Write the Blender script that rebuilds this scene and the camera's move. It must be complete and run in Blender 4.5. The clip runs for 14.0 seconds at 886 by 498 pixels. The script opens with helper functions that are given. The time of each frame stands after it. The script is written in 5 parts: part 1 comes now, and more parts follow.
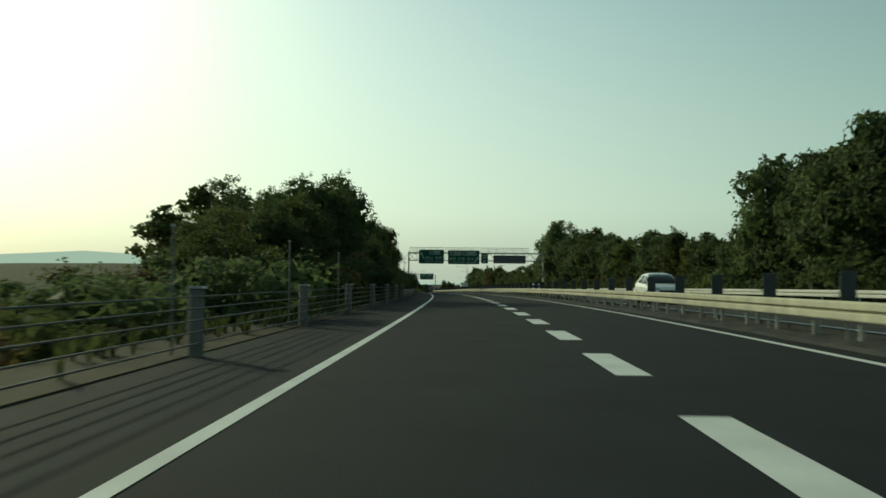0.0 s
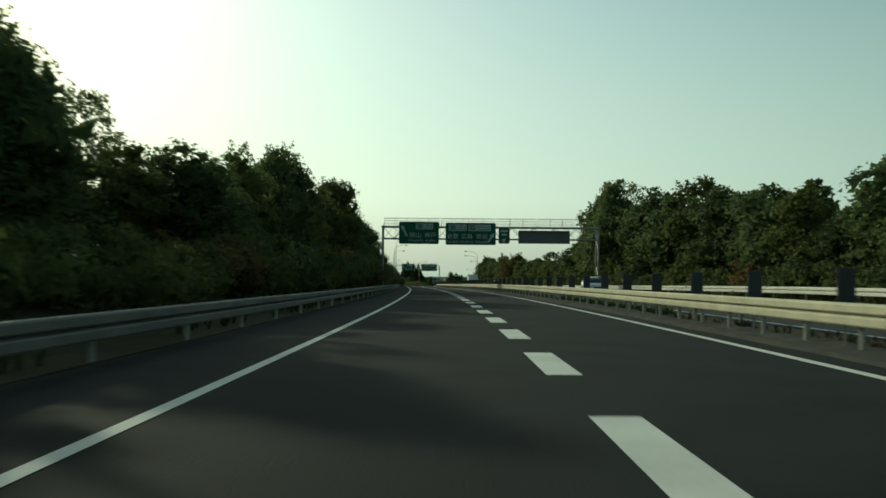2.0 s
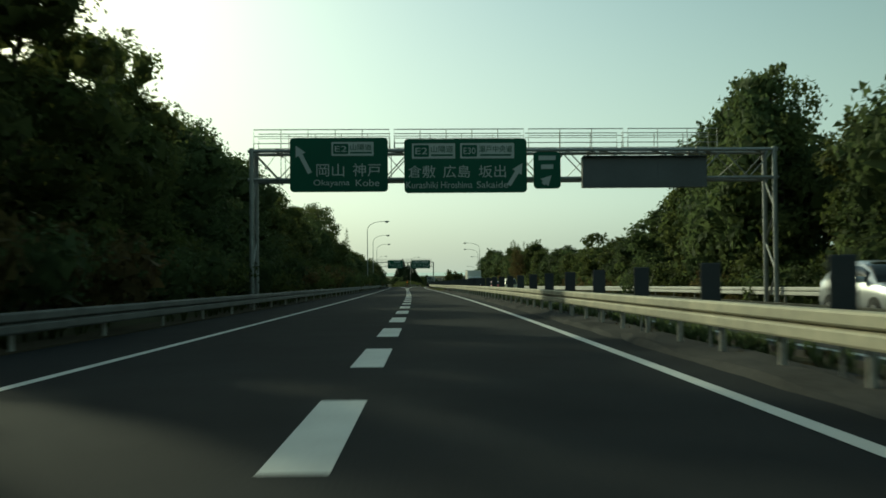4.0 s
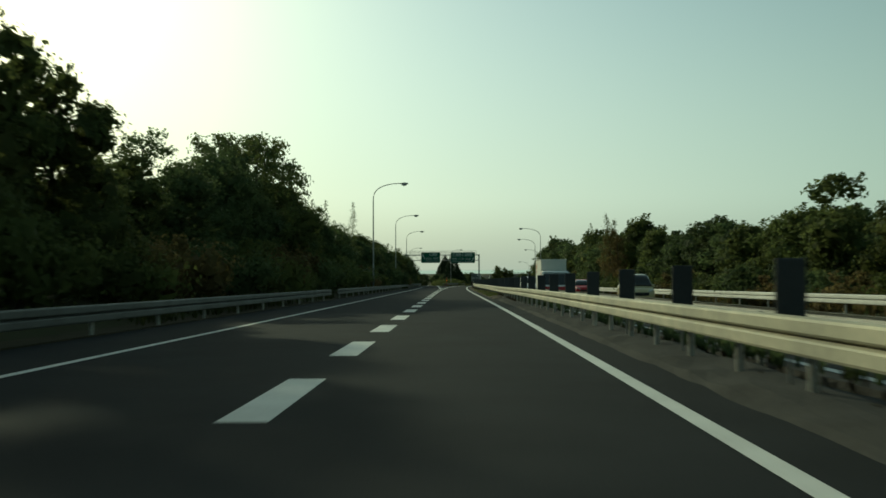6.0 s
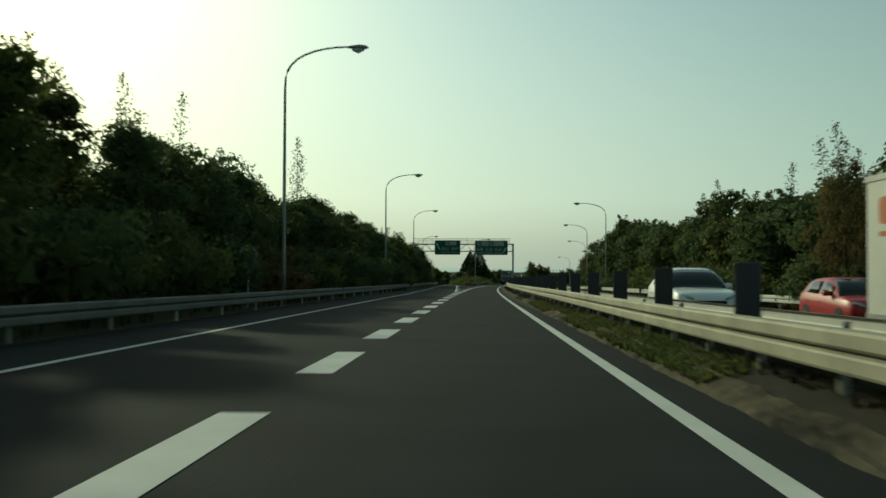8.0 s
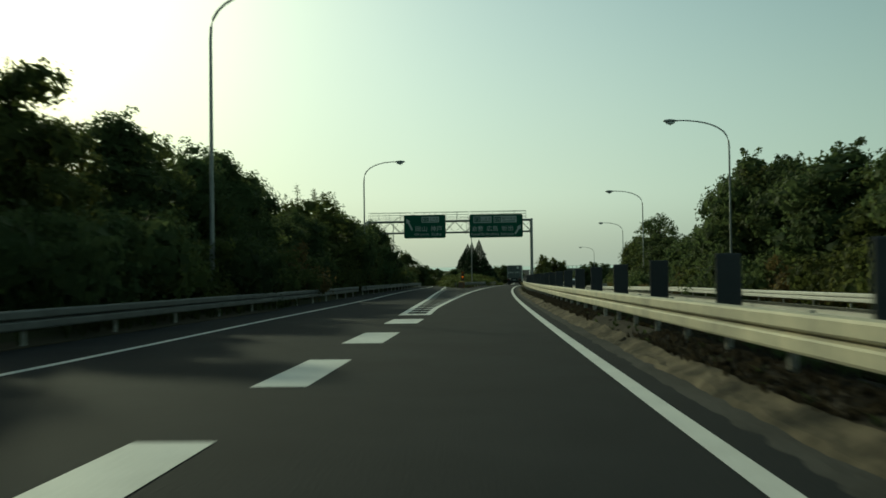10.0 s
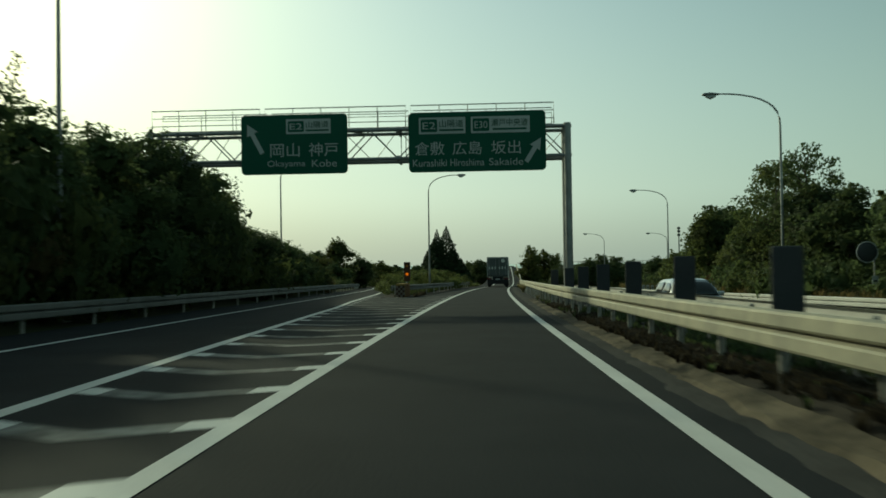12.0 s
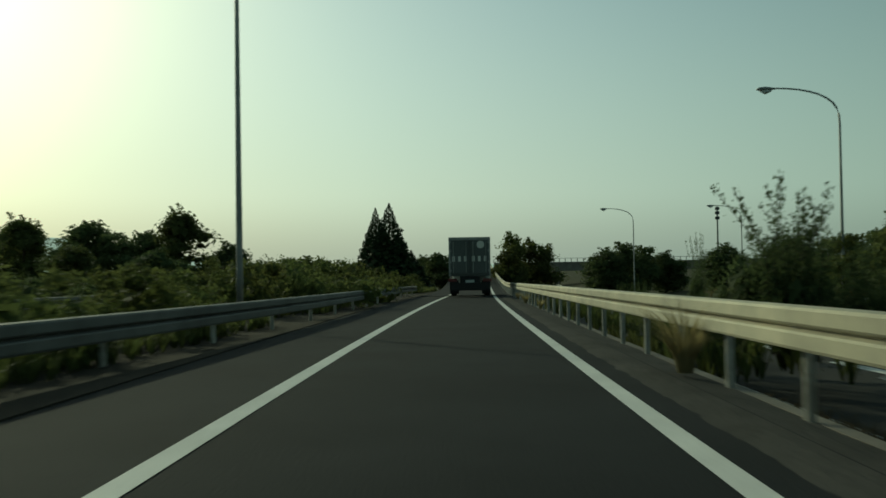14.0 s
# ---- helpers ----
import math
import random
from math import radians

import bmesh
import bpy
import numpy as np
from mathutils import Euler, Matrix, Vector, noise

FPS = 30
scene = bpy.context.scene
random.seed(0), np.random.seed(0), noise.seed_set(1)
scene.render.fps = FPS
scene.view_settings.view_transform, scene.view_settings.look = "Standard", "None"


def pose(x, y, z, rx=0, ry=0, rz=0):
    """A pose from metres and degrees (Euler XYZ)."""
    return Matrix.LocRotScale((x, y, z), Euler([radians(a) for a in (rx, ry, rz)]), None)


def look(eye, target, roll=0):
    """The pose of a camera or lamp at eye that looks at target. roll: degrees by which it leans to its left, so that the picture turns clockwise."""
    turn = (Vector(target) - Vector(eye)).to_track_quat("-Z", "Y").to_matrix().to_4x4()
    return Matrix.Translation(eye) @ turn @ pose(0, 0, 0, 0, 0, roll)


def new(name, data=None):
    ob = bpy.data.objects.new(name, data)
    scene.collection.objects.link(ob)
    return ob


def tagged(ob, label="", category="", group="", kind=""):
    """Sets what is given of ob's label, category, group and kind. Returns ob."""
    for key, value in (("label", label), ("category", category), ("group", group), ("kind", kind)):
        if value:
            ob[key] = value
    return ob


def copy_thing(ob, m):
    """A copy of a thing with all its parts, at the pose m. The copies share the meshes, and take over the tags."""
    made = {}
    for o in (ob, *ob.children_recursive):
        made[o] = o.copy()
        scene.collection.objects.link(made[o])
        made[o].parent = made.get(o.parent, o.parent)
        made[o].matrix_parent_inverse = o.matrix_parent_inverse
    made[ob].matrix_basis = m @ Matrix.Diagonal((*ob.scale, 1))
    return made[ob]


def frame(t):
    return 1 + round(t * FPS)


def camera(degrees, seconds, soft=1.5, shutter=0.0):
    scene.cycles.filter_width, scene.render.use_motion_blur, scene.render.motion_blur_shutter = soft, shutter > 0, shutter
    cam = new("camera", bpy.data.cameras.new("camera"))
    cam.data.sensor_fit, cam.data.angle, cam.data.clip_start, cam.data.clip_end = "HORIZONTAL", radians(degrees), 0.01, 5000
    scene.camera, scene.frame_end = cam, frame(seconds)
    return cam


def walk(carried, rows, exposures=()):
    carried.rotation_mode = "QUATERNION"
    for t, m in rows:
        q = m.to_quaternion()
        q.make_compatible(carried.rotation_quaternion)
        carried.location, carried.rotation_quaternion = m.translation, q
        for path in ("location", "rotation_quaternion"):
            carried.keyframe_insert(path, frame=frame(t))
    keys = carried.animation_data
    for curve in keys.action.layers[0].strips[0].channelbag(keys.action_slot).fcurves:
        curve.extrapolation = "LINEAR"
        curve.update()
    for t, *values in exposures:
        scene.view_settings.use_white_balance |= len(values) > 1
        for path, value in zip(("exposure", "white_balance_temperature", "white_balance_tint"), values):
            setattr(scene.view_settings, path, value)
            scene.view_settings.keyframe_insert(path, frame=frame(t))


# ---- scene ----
cam = camera(52.07, 14.0, soft=1.6, shutter=0.2)
# seconds, place and turn of the camera on its drive
PATH = [
    (0.0, -1.781, 1.939, 1.054, 92.023, -0.424, 2.129), (0.5, -1.864, 15.680, 1.077, 91.902, -0.042, 2.587),
    (1.0, -1.999, 29.406, 1.028, 91.796, -0.706, 2.788), (1.5, -2.142, 42.713, 0.990, 91.766, -0.336, 2.860),
    (2.0, -2.271, 56.013, 0.933, 91.523, -0.376, 2.754), (2.5, -2.369, 69.268, 0.838, 91.423, -0.245, 2.606),
    (3.0, -2.466, 82.570, 0.758, 91.372, -0.246, 2.512), (3.5, -2.638, 95.862, 0.641, 91.419, 0.112, 2.541),
    (4.0, -2.994, 109.083, 0.521, 91.466, 0.472, 2.852), (4.5, -3.534, 122.223, 0.403, 91.484, 0.679, 3.425),
    (5.0, -4.232, 135.283, 0.281, 91.470, 0.717, 4.155), (5.5, -5.061, 148.265, 0.147, 91.429, 0.568, 4.964),
    (6.0, -5.994, 161.172, -0.003, 91.355, 0.216, 5.776), (6.5, -7.006, 173.980, -0.164, 91.268, -0.269, 6.473),
    (7.0, -8.063, 186.619, -0.307, 91.204, -0.526, 6.966), (7.5, -9.132, 199.169, -0.476, 91.175, -0.447, 7.283),
    (8.0, -10.264, 211.689, -0.613, 91.250, -0.226, 7.442), (8.5, -11.445, 224.834, -0.767, 91.302, 0.047, 7.572),
    (9.0, -12.654, 238.567, -0.945, 91.304, 0.333, 7.649), (9.5, -13.873, 252.618, -1.133, 91.271, 0.591, 7.591),
    (10.0, -15.082, 266.720, -1.317, 91.214, 0.780, 7.400), (10.5, -16.262, 280.605, -1.484, 91.149, 0.860, 7.045),
    (11.0, -17.388, 294.113, -1.638, 91.096, 0.826, 6.521), (11.5, -18.399, 307.390, -1.818, 91.083, 0.811, 6.018),
    (12.0, -19.285, 320.337, -1.961, 91.105, 0.874, 5.546), (12.5, -20.044, 333.170, -2.136, 91.142, 0.843, 5.020),
    (13.0, -20.717, 346.138, -2.286, 91.188, 0.862, 4.349), (13.5, -21.341, 359.188, -2.474, 91.139, 0.869, 3.689),
    (14.0, -21.855, 372.284, -2.629, 91.095, 0.875, 3.082)]
walk(cam, [(t, pose(*row)) for t, *row in PATH], exposures=[(0, 0.10, 7000, -23), (3.5, 0.24, 6950, -23), (6.5, 0.0, 7000, -24), (11, -0.06, 6930, -24), (12.5, -0.08, 6850, -24), (13.3, -0.24, 6850, -25), (14, -0.28, 6850, -25)])

# ---- sky and sun: late sun ahead to the left, hazy air ----
SUN_AZ, SUN_EL = 40.0, 21.5
world = bpy.data.worlds.new("sky")
scene.world = world
world.use_nodes = True
wn, wl = world.node_tree.nodes, world.node_tree.links
sky = wn.new("ShaderNodeTexSky")
sky.sky_type, sky.sun_disc = "NISHITA", False
sky.sun_elevation, sky.sun_rotation = radians(SUN_EL), radians(-SUN_AZ)
sky.air_density, sky.dust_density, sky.ozone_density = 1.0, 1.3, 0.6
# haze: the sky fades into pale air towards the horizon
geo_w, sep, fade, tint = wn.new("ShaderNodeNewGeometry"), wn.new("ShaderNodeSeparateXYZ"), wn.new("ShaderNodeMapRange"), wn.new("ShaderNodeMix")
tint.data_type = "RGBA"
wl.new(geo_w.outputs["Position"], sep.inputs[0])
fade.interpolation_type = "SMOOTHSTEP"
fade.inputs["From Min"].default_value, fade.inputs["From Max"].default_value = -0.05, 0.42
fade.inputs["To Min"].default_value, fade.inputs["To Max"].default_value = 0.89, 0.20
wl.new(sep.outputs["Z"], fade.inputs["Value"])
wl.new(fade.outputs[0], tint.inputs["Factor"])
wl.new(sky.outputs[0], tint.inputs["A"])
tint.inputs["B"].default_value = (5.28, 5.66, 6.06, 1)
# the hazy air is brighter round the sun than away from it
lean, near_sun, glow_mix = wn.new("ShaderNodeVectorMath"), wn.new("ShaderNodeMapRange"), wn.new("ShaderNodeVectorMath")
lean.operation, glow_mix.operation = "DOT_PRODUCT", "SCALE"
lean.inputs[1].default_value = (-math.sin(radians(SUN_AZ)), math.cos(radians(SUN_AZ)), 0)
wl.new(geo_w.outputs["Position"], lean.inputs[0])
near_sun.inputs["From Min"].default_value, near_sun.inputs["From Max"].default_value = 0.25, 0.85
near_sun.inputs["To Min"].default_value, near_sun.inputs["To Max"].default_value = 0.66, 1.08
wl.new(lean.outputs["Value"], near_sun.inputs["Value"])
# a low grey bank of haze lies along the horizon
bank, thin = wn.new("ShaderNodeMapRange"), wn.new("ShaderNodeVectorMath")
thin.operation, bank.interpolation_type = "SCALE", "SMOOTHSTEP"
bank.inputs["From Min"].default_value, bank.inputs["From Max"].default_value = 0.0, 0.085
bank.inputs["To Min"].default_value, bank.inputs["To Max"].default_value = 0.74, 1.0
wl.new(sep.outputs["Z"], bank.inputs["Value"])
wl.new(tint.outputs["Result"], thin.inputs[0])
wl.new(bank.outputs[0], thin.inputs["Scale"])
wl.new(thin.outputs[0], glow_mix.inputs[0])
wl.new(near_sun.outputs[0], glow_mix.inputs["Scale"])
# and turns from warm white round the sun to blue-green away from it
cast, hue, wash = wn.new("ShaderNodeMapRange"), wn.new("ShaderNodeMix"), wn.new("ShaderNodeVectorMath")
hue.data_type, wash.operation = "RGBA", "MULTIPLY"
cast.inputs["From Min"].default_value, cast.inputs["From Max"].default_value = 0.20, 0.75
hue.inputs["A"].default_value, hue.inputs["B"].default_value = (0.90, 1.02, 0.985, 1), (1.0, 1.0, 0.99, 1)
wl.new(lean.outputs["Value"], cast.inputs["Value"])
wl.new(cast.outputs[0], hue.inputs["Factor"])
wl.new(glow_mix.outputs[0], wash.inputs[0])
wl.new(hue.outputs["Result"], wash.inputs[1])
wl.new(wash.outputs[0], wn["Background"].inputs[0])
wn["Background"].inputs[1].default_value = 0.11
sun = new("sun", bpy.data.lights.new("sun", "SUN"))
sun.data.energy, sun.data.angle, sun.data.color = 2.0, radians(1.6), (1.0, 0.90, 0.74)
sun.matrix_world = look((-100 * math.sin(radians(SUN_AZ)), 100 * math.cos(radians(SUN_AZ)), 100 * math.tan(radians(SUN_EL))), (0, 0, 0))


# ---- materials ----
def mat(name, col, rough=0.7, metal=0.0, col2=None, scale=3.0, fine=40.0, amount=0.5, bump=0.0, rnd=0.0, isl=0.0, coat=0.0, spec=0.3):
    """A surface with two scales of variation between col and col2, and a fine relief."""
    m = bpy.data.materials.new(name)
    m.use_nodes = True
    n, l = m.node_tree.nodes, m.node_tree.links
    b = n["Principled BSDF"]
    b.inputs["Roughness"].default_value, b.inputs["Metallic"].default_value = rough, metal
    b.inputs["Coat Weight"].default_value, b.inputs["Specular IOR Level"].default_value = coat, spec
    geo = n.new("ShaderNodeNewGeometry")
    big, small = n.new("ShaderNodeTexNoise"), n.new("ShaderNodeTexNoise")
    for tex, sc in ((big, scale), (small, fine)):
        tex.inputs["Scale"].default_value, tex.inputs["Detail"].default_value = sc, 4
        l.new(geo.outputs["Position"], tex.inputs["Vector"])
    add = n.new("ShaderNodeMath")
    add.operation = "MULTIPLY_ADD"
    l.new(small.outputs[0], add.inputs[0])
    add.inputs[1].default_value = 0.5
    l.new(big.outputs[0], add.inputs[2])
    ramp = n.new("ShaderNodeMapRange")
    ramp.inputs["From Min"].default_value, ramp.inputs["From Max"].default_value = 0.75 - 0.3, 0.75 + 0.3
    ramp.inputs["To Max"].default_value = amount * 2
    l.new(add.outputs[0], ramp.inputs["Value"])
    mix = n.new("ShaderNodeMix")
    mix.data_type = "RGBA"
    mix.inputs["A"].default_value = (*col, 1)
    mix.inputs["B"].default_value = (*(col2 or [c * 0.6 for c in col]), 1)
    l.new(ramp.outputs[0], mix.inputs["Factor"])
    out = mix.outputs["Result"]
    if rnd or isl:
        info = n.new("ShaderNodeObjectInfo")
        vary = n.new("ShaderNodeMath")
        vary.operation = "MULTIPLY_ADD"
        l.new(info.outputs["Random"], vary.inputs[0])
        vary.inputs[1].default_value, vary.inputs[2].default_value = rnd, 1 - rnd / 2 - isl / 2
        vary2 = n.new("ShaderNodeMath")
        vary2.operation = "MULTIPLY_ADD"
        l.new(geo.outputs["Random Per Island"], vary2.inputs[0])
        vary2.inputs[1].default_value = isl
        l.new(vary.outputs[0], vary2.inputs[2])
        hsv = n.new("ShaderNodeHueSaturation")
        l.new(vary2.outputs[0], hsv.inputs["Value"])
        l.new(out, hsv.inputs["Color"])
        out = hsv.outputs[0]
    l.new(out, b.inputs["Base Color"])
    if bump:
        bp = n.new("ShaderNodeBump")
        bp.inputs["Strength"].default_value, bp.inputs["Distance"].default_value = bump, 0.02
        l.new(small.outputs[0], bp.inputs["Height"])
        l.new(bp.outputs[0], b.inputs["Normal"])
    return m


def leaf_mat(name, col, col2, rnd=0.5, glow=0.54):
    """Leaves: a waxy face over a sheet that lets some light through."""
    m = mat(name, col, 0.7, 0, col2, 0.35, 3.0, 0.5, 0, rnd, 0.4)
    n, l = m.node_tree.nodes, m.node_tree.links
    b = n["Principled BSDF"]
    b.inputs["Specular IOR Level"].default_value = 0.12
    tr, mx = n.new("ShaderNodeBsdfTranslucent"), n.new("ShaderNodeMixShader")
    l.new(b.inputs["Base Color"].links[0].from_socket, tr.inputs["Color"])
    mx.inputs[0].default_value = glow
    l.new(b.outputs[0], mx.inputs[1])
    l.new(tr.outputs[0], mx.inputs[2])
    l.new(mx.outputs[0], n["Material Output"].inputs["Surface"])
    return m


ASPHALT = mat("asphalt", (0.0270, 0.0298, 0.0325), 0.9, 0, (0.0168, 0.0186, 0.0204), 0.7, 45, 0.5, 0.5, spec=0.06)
ASPHALT_OLD = mat("old_asphalt", (0.070, 0.068, 0.063), 0.9, 0, (0.045, 0.044, 0.042), 0.4, 50, 0.5, 0.5, spec=0.06)
PAINT = mat("road_paint", (0.72, 0.72, 0.69), 0.6, 0, (0.46, 0.46, 0.44), 1.2, 25, 0.35, 0.2, spec=0.06)
PAINT_WORN = mat("worn_paint", (0.36, 0.36, 0.34), 0.8, 0, (0.07, 0.07, 0.068), 1.6, 7, 0.62, 0.2, spec=0.06)
EARTH = mat("earth", (0.085, 0.068, 0.046), 0.95, 0, (0.042, 0.040, 0.025), 0.5, 8, 0.5, 0.9, spec=0.06)
DIRT = mat("verge_dirt", (0.055, 0.047, 0.037), 0.95, 0, (0.034, 0.030, 0.024), 0.9, 14, 0.55, 0.9, spec=0.06)
CONCRETE = mat("concrete", (0.22, 0.205, 0.18), 0.85, 0, (0.12, 0.11, 0.095), 0.8, 20, 0.5, 0.3, spec=0.06)
BEAM = mat("cream_painted_steel", (0.49, 0.450, 0.330), 0.7, 0.1, (0.27, 0.26, 0.205), 1.4, 11, 0.5, 0.05, 0.15)
BEAM_W = mat("white_painted_steel", (0.52, 0.51, 0.47), 0.65, 0.1, (0.40, 0.39, 0.36), 1.1, 9, 0.4, 0.05, 0.15)
WEATHERED = mat("weathered_rail_steel", (0.18, 0.18, 0.168), 0.7, 0.1, (0.11, 0.105, 0.095), 1.3, 9, 0.5, 0.05, 0.15)
GALV = mat("galvanised_steel", (0.34, 0.35, 0.34), 0.5, 0.6, (0.22, 0.22, 0.21), 2.0, 14, 0.5, 0.05, 0.2)
GRASS = mat("rough_grass", (0.048, 0.056, 0.026), 0.95, 0, (0.065, 0.055, 0.034), 0.35, 9, 0.5, 0.9, spec=0.06)
SAND = mat("sandy_dirt", (0.200, 0.164, 0.116), 0.95, 0, (0.026, 0.025, 0.020), 0.8, 9, 0.62, 0.9, spec=0.06)
GRIT = mat("grey_grit", (0.078, 0.075, 0.070), 0.95, 0, (0.040, 0.039, 0.036), 0.9, 14, 0.55, 0.9, spec=0.06)
CABLE = mat("dull_cable", (0.13, 0.13, 0.12), 0.7, 0.2, (0.07, 0.07, 0.065), 1.5, 14, 0.5, 0.05, 0.2)
POSTM = mat("post_steel", (0.50, 0.49, 0.44), 0.55, 0.2, (0.24, 0.22, 0.18), 2.5, 20, 0.5, 0.05, 0.25)
PLATE = mat("dark_panel", (0.060, 0.064, 0.067), 0.7, 0, (0.040, 0.043, 0.046), 1.5, 20, 0.5, 0.05, 0.3)
GREEN = mat("sign_green", (0.004, 0.085, 0.045), 0.55, 0, (0.003, 0.065, 0.036), 1.0, 12, 0.4)
SIGN_WHITE = mat("sign_white", (0.46, 0.48, 0.46), 0.55, 0, (0.36, 0.38, 0.36), 1.0, 12, 0.3)
SCREEN_GREY = mat("screen_grey", (0.13, 0.135, 0.14), 0.6, 0.0, (0.10, 0.104, 0.108), 1.0, 12, 0.4)
SIGN_GREY = mat("board_grey", (0.055, 0.06, 0.06), 0.5, 0.1, (0.035, 0.038, 0.04), 1.0, 12, 0.4)
LEAF_A = leaf_mat("leaf_dark", (0.070, 0.100, 0.042), (0.098, 0.120, 0.050))
LEAF_B = leaf_mat("leaf_olive", (0.080, 0.108, 0.036), (0.115, 0.122, 0.044))
LEAF_C = leaf_mat("leaf_light", (0.085, 0.115, 0.032), (0.110, 0.110, 0.040))
LEAF_D = leaf_mat("leaf_conifer", (0.022, 0.038, 0.016), (0.030, 0.044, 0.018), 0.3, 0.1)
STRAW = leaf_mat("straw", (0.34, 0.28, 0.15), (0.22, 0.20, 0.09))
LEAF_DRY = leaf_mat("leaf_dry", (0.16, 0.11, 0.050), (0.09, 0.085, 0.032))
LITTER = leaf_mat("dead_litter", (0.060, 0.050, 0.034), (0.030, 0.026, 0.018))
DEAD = leaf_mat("dead_grass_blade", (0.095, 0.074, 0.044), (0.055, 0.048, 0.028))
BARK = mat("bark", (0.085, 0.062, 0.045), 0.95, 0, (0.045, 0.035, 0.026), 2.0, 25, 0.5, 0.8)
RUBBER = mat("rubber", (0.018, 0.018, 0.018), 0.85)
BLACK = mat("black_plastic", (0.015, 0.015, 0.016), 0.5)
RIM = mat("alloy", (0.42, 0.42, 0.42), 0.35, 0.8)
CHROME = mat("chrome", (0.6, 0.6, 0.6), 0.15, 1.0)
WHITE_CAR = mat("white_car_paint", (0.84, 0.84, 0.82), 0.35, 0, (0.79, 0.79, 0.77), 1, 10, 0.4, 0, 0, 0, 0.4)
SILVER_CAR = mat("silver_car_paint", (0.55, 0.56, 0.57), 0.3, 0.5, (0.5, 0.51, 0.52), 1, 10, 0.4, 0, 0, 0, 0.8)
CREAM_CAR = mat("cream_car_paint", (0.52, 0.44, 0.25), 0.3, 0, (0.48, 0.41, 0.23), 1, 10, 0.4, 0, 0, 0, 0.8)
RED_CAR = mat("red_car_paint", (0.40, 0.008, 0.014), 0.4, 0, (0.34, 0.007, 0.012), 1, 10, 0.4, 0, 0, 0, 0.3)
BOX_WHITE = mat("truck_box_paint", (0.66, 0.65, 0.60), 0.5, 0, (0.54, 0.53, 0.48), 0.7, 8, 0.4)
BOX_GREY = mat("truck_door_paint", (0.115, 0.125, 0.12), 0.6, 0.0, (0.08, 0.085, 0.08), 0.7, 8, 0.5)
ORANGE_MARK = mat("orange_mark", (0.55, 0.16, 0.05), 0.6)
RUST = mat("rusty_brown_paint", (0.14, 0.065, 0.03), 0.7, 0, (0.07, 0.04, 0.025), 3, 20, 0.5, 0.1)
PALE_CHECK = mat("checker_pale", (0.26, 0.21, 0.17), 0.7, 0, (0.15, 0.115, 0.09), 3, 15, 0.5)
YELLOW = mat("barrier_yellow", (0.36, 0.23, 0.045), 0.75, 0, (0.20, 0.13, 0.04), 3, 18, 0.5)
RED_CHECK = mat("checker_brown", (0.075, 0.035, 0.02), 0.6)
ORANGE_BOX = mat("barrier_orange", (0.22, 0.105, 0.04), 0.75, 0, (0.13, 0.07, 0.035), 2, 15, 0.5)
# air haze is put into the hills as a pale colour plus emission
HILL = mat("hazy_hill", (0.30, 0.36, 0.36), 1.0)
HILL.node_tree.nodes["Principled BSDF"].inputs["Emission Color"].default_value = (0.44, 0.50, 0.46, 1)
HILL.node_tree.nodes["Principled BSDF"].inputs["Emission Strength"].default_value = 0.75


def glass_mat(name, col, rough=0.06):
    m = bpy.data.materials.new(name)
    m.use_nodes = True
    b = m.node_tree.nodes["Principled BSDF"]
    b.inputs["Base Color"].default_value = (*col, 1)
    b.inputs["Roughness"].default_value, b.inputs["Specular IOR Level"].default_value = rough, 0.6
    return m


CAR_GLASS = glass_mat("tinted_glass", (0.012, 0.014, 0.014))
LENS = glass_mat("lamp_lens", (0.45, 0.46, 0.45), 0.15)
TAIL = glass_mat("tail_lens", (0.10, 0.010, 0.010), 0.3)
AMBER = mat("amber_lens", (0.50, 0.17, 0.02), 0.25, 0, (0.34, 0.11, 0.015), 6, 30, 0.5, 0.05, spec=0.5)

AMBER_LIT = mat("lit_amber_lens", (0.60, 0.18, 0.02), 0.3)
AMBER_LIT.node_tree.nodes["Principled BSDF"].inputs["Emission Color"].default_value = (1.0, 0.19, 0.01, 1)
AMBER_LIT.node_tree.nodes["Principled BSDF"].inputs["Emission Strength"].default_value = 0.55

# ---- the road's line: heading and grade every 20 m, stations s along it, u to its right ----
HEAD = [-0.737, 0.009, 0.757, 1.499, 2.210, 2.865, 3.450, 3.959, 4.390, 4.740, 5.010, 5.202, 5.295, 5.260, 5.078, 4.759, 4.317, 3.767, 3.139, 2.489, 1.871, 1.297, 0.749, 0.214, -0.311, -0.828, -1.341, -1.852]
GRADE = [0.885, 0.380, -0.085, -0.443, -0.651, -0.755, -0.846, -0.956, -1.065, -1.152, -1.203, -1.222, -1.239, -1.247, -1.248, -1.244, -1.233, -1.219, -1.215, -1.239, -1.323, -1.479, -1.662, -1.851, -2.041, -2.231, -2.420, -2.609]
S = np.arange(-420, 2421, 1.0)
TH = np.radians(np.interp(S, np.arange(-20, 521, 20), HEAD))
GR = np.interp(S, np.arange(-20, 521, 20), GRADE) / 100
GR[S < -20], GR[S > 530] = 0.0, 0.0
mid_t, mid_g = (TH[1:] + TH[:-1]) / 2, (GR[1:] + GR[:-1]) / 2
RX, RY = np.r_[0, np.cumsum(-np.sin(mid_t))], np.r_[0, np.cumsum(np.cos(mid_t))]
RZ = np.r_[0, np.cumsum(mid_g)]
RX, RY, RZ = RX - RX[420], RY - RY[420], RZ - RZ[420]


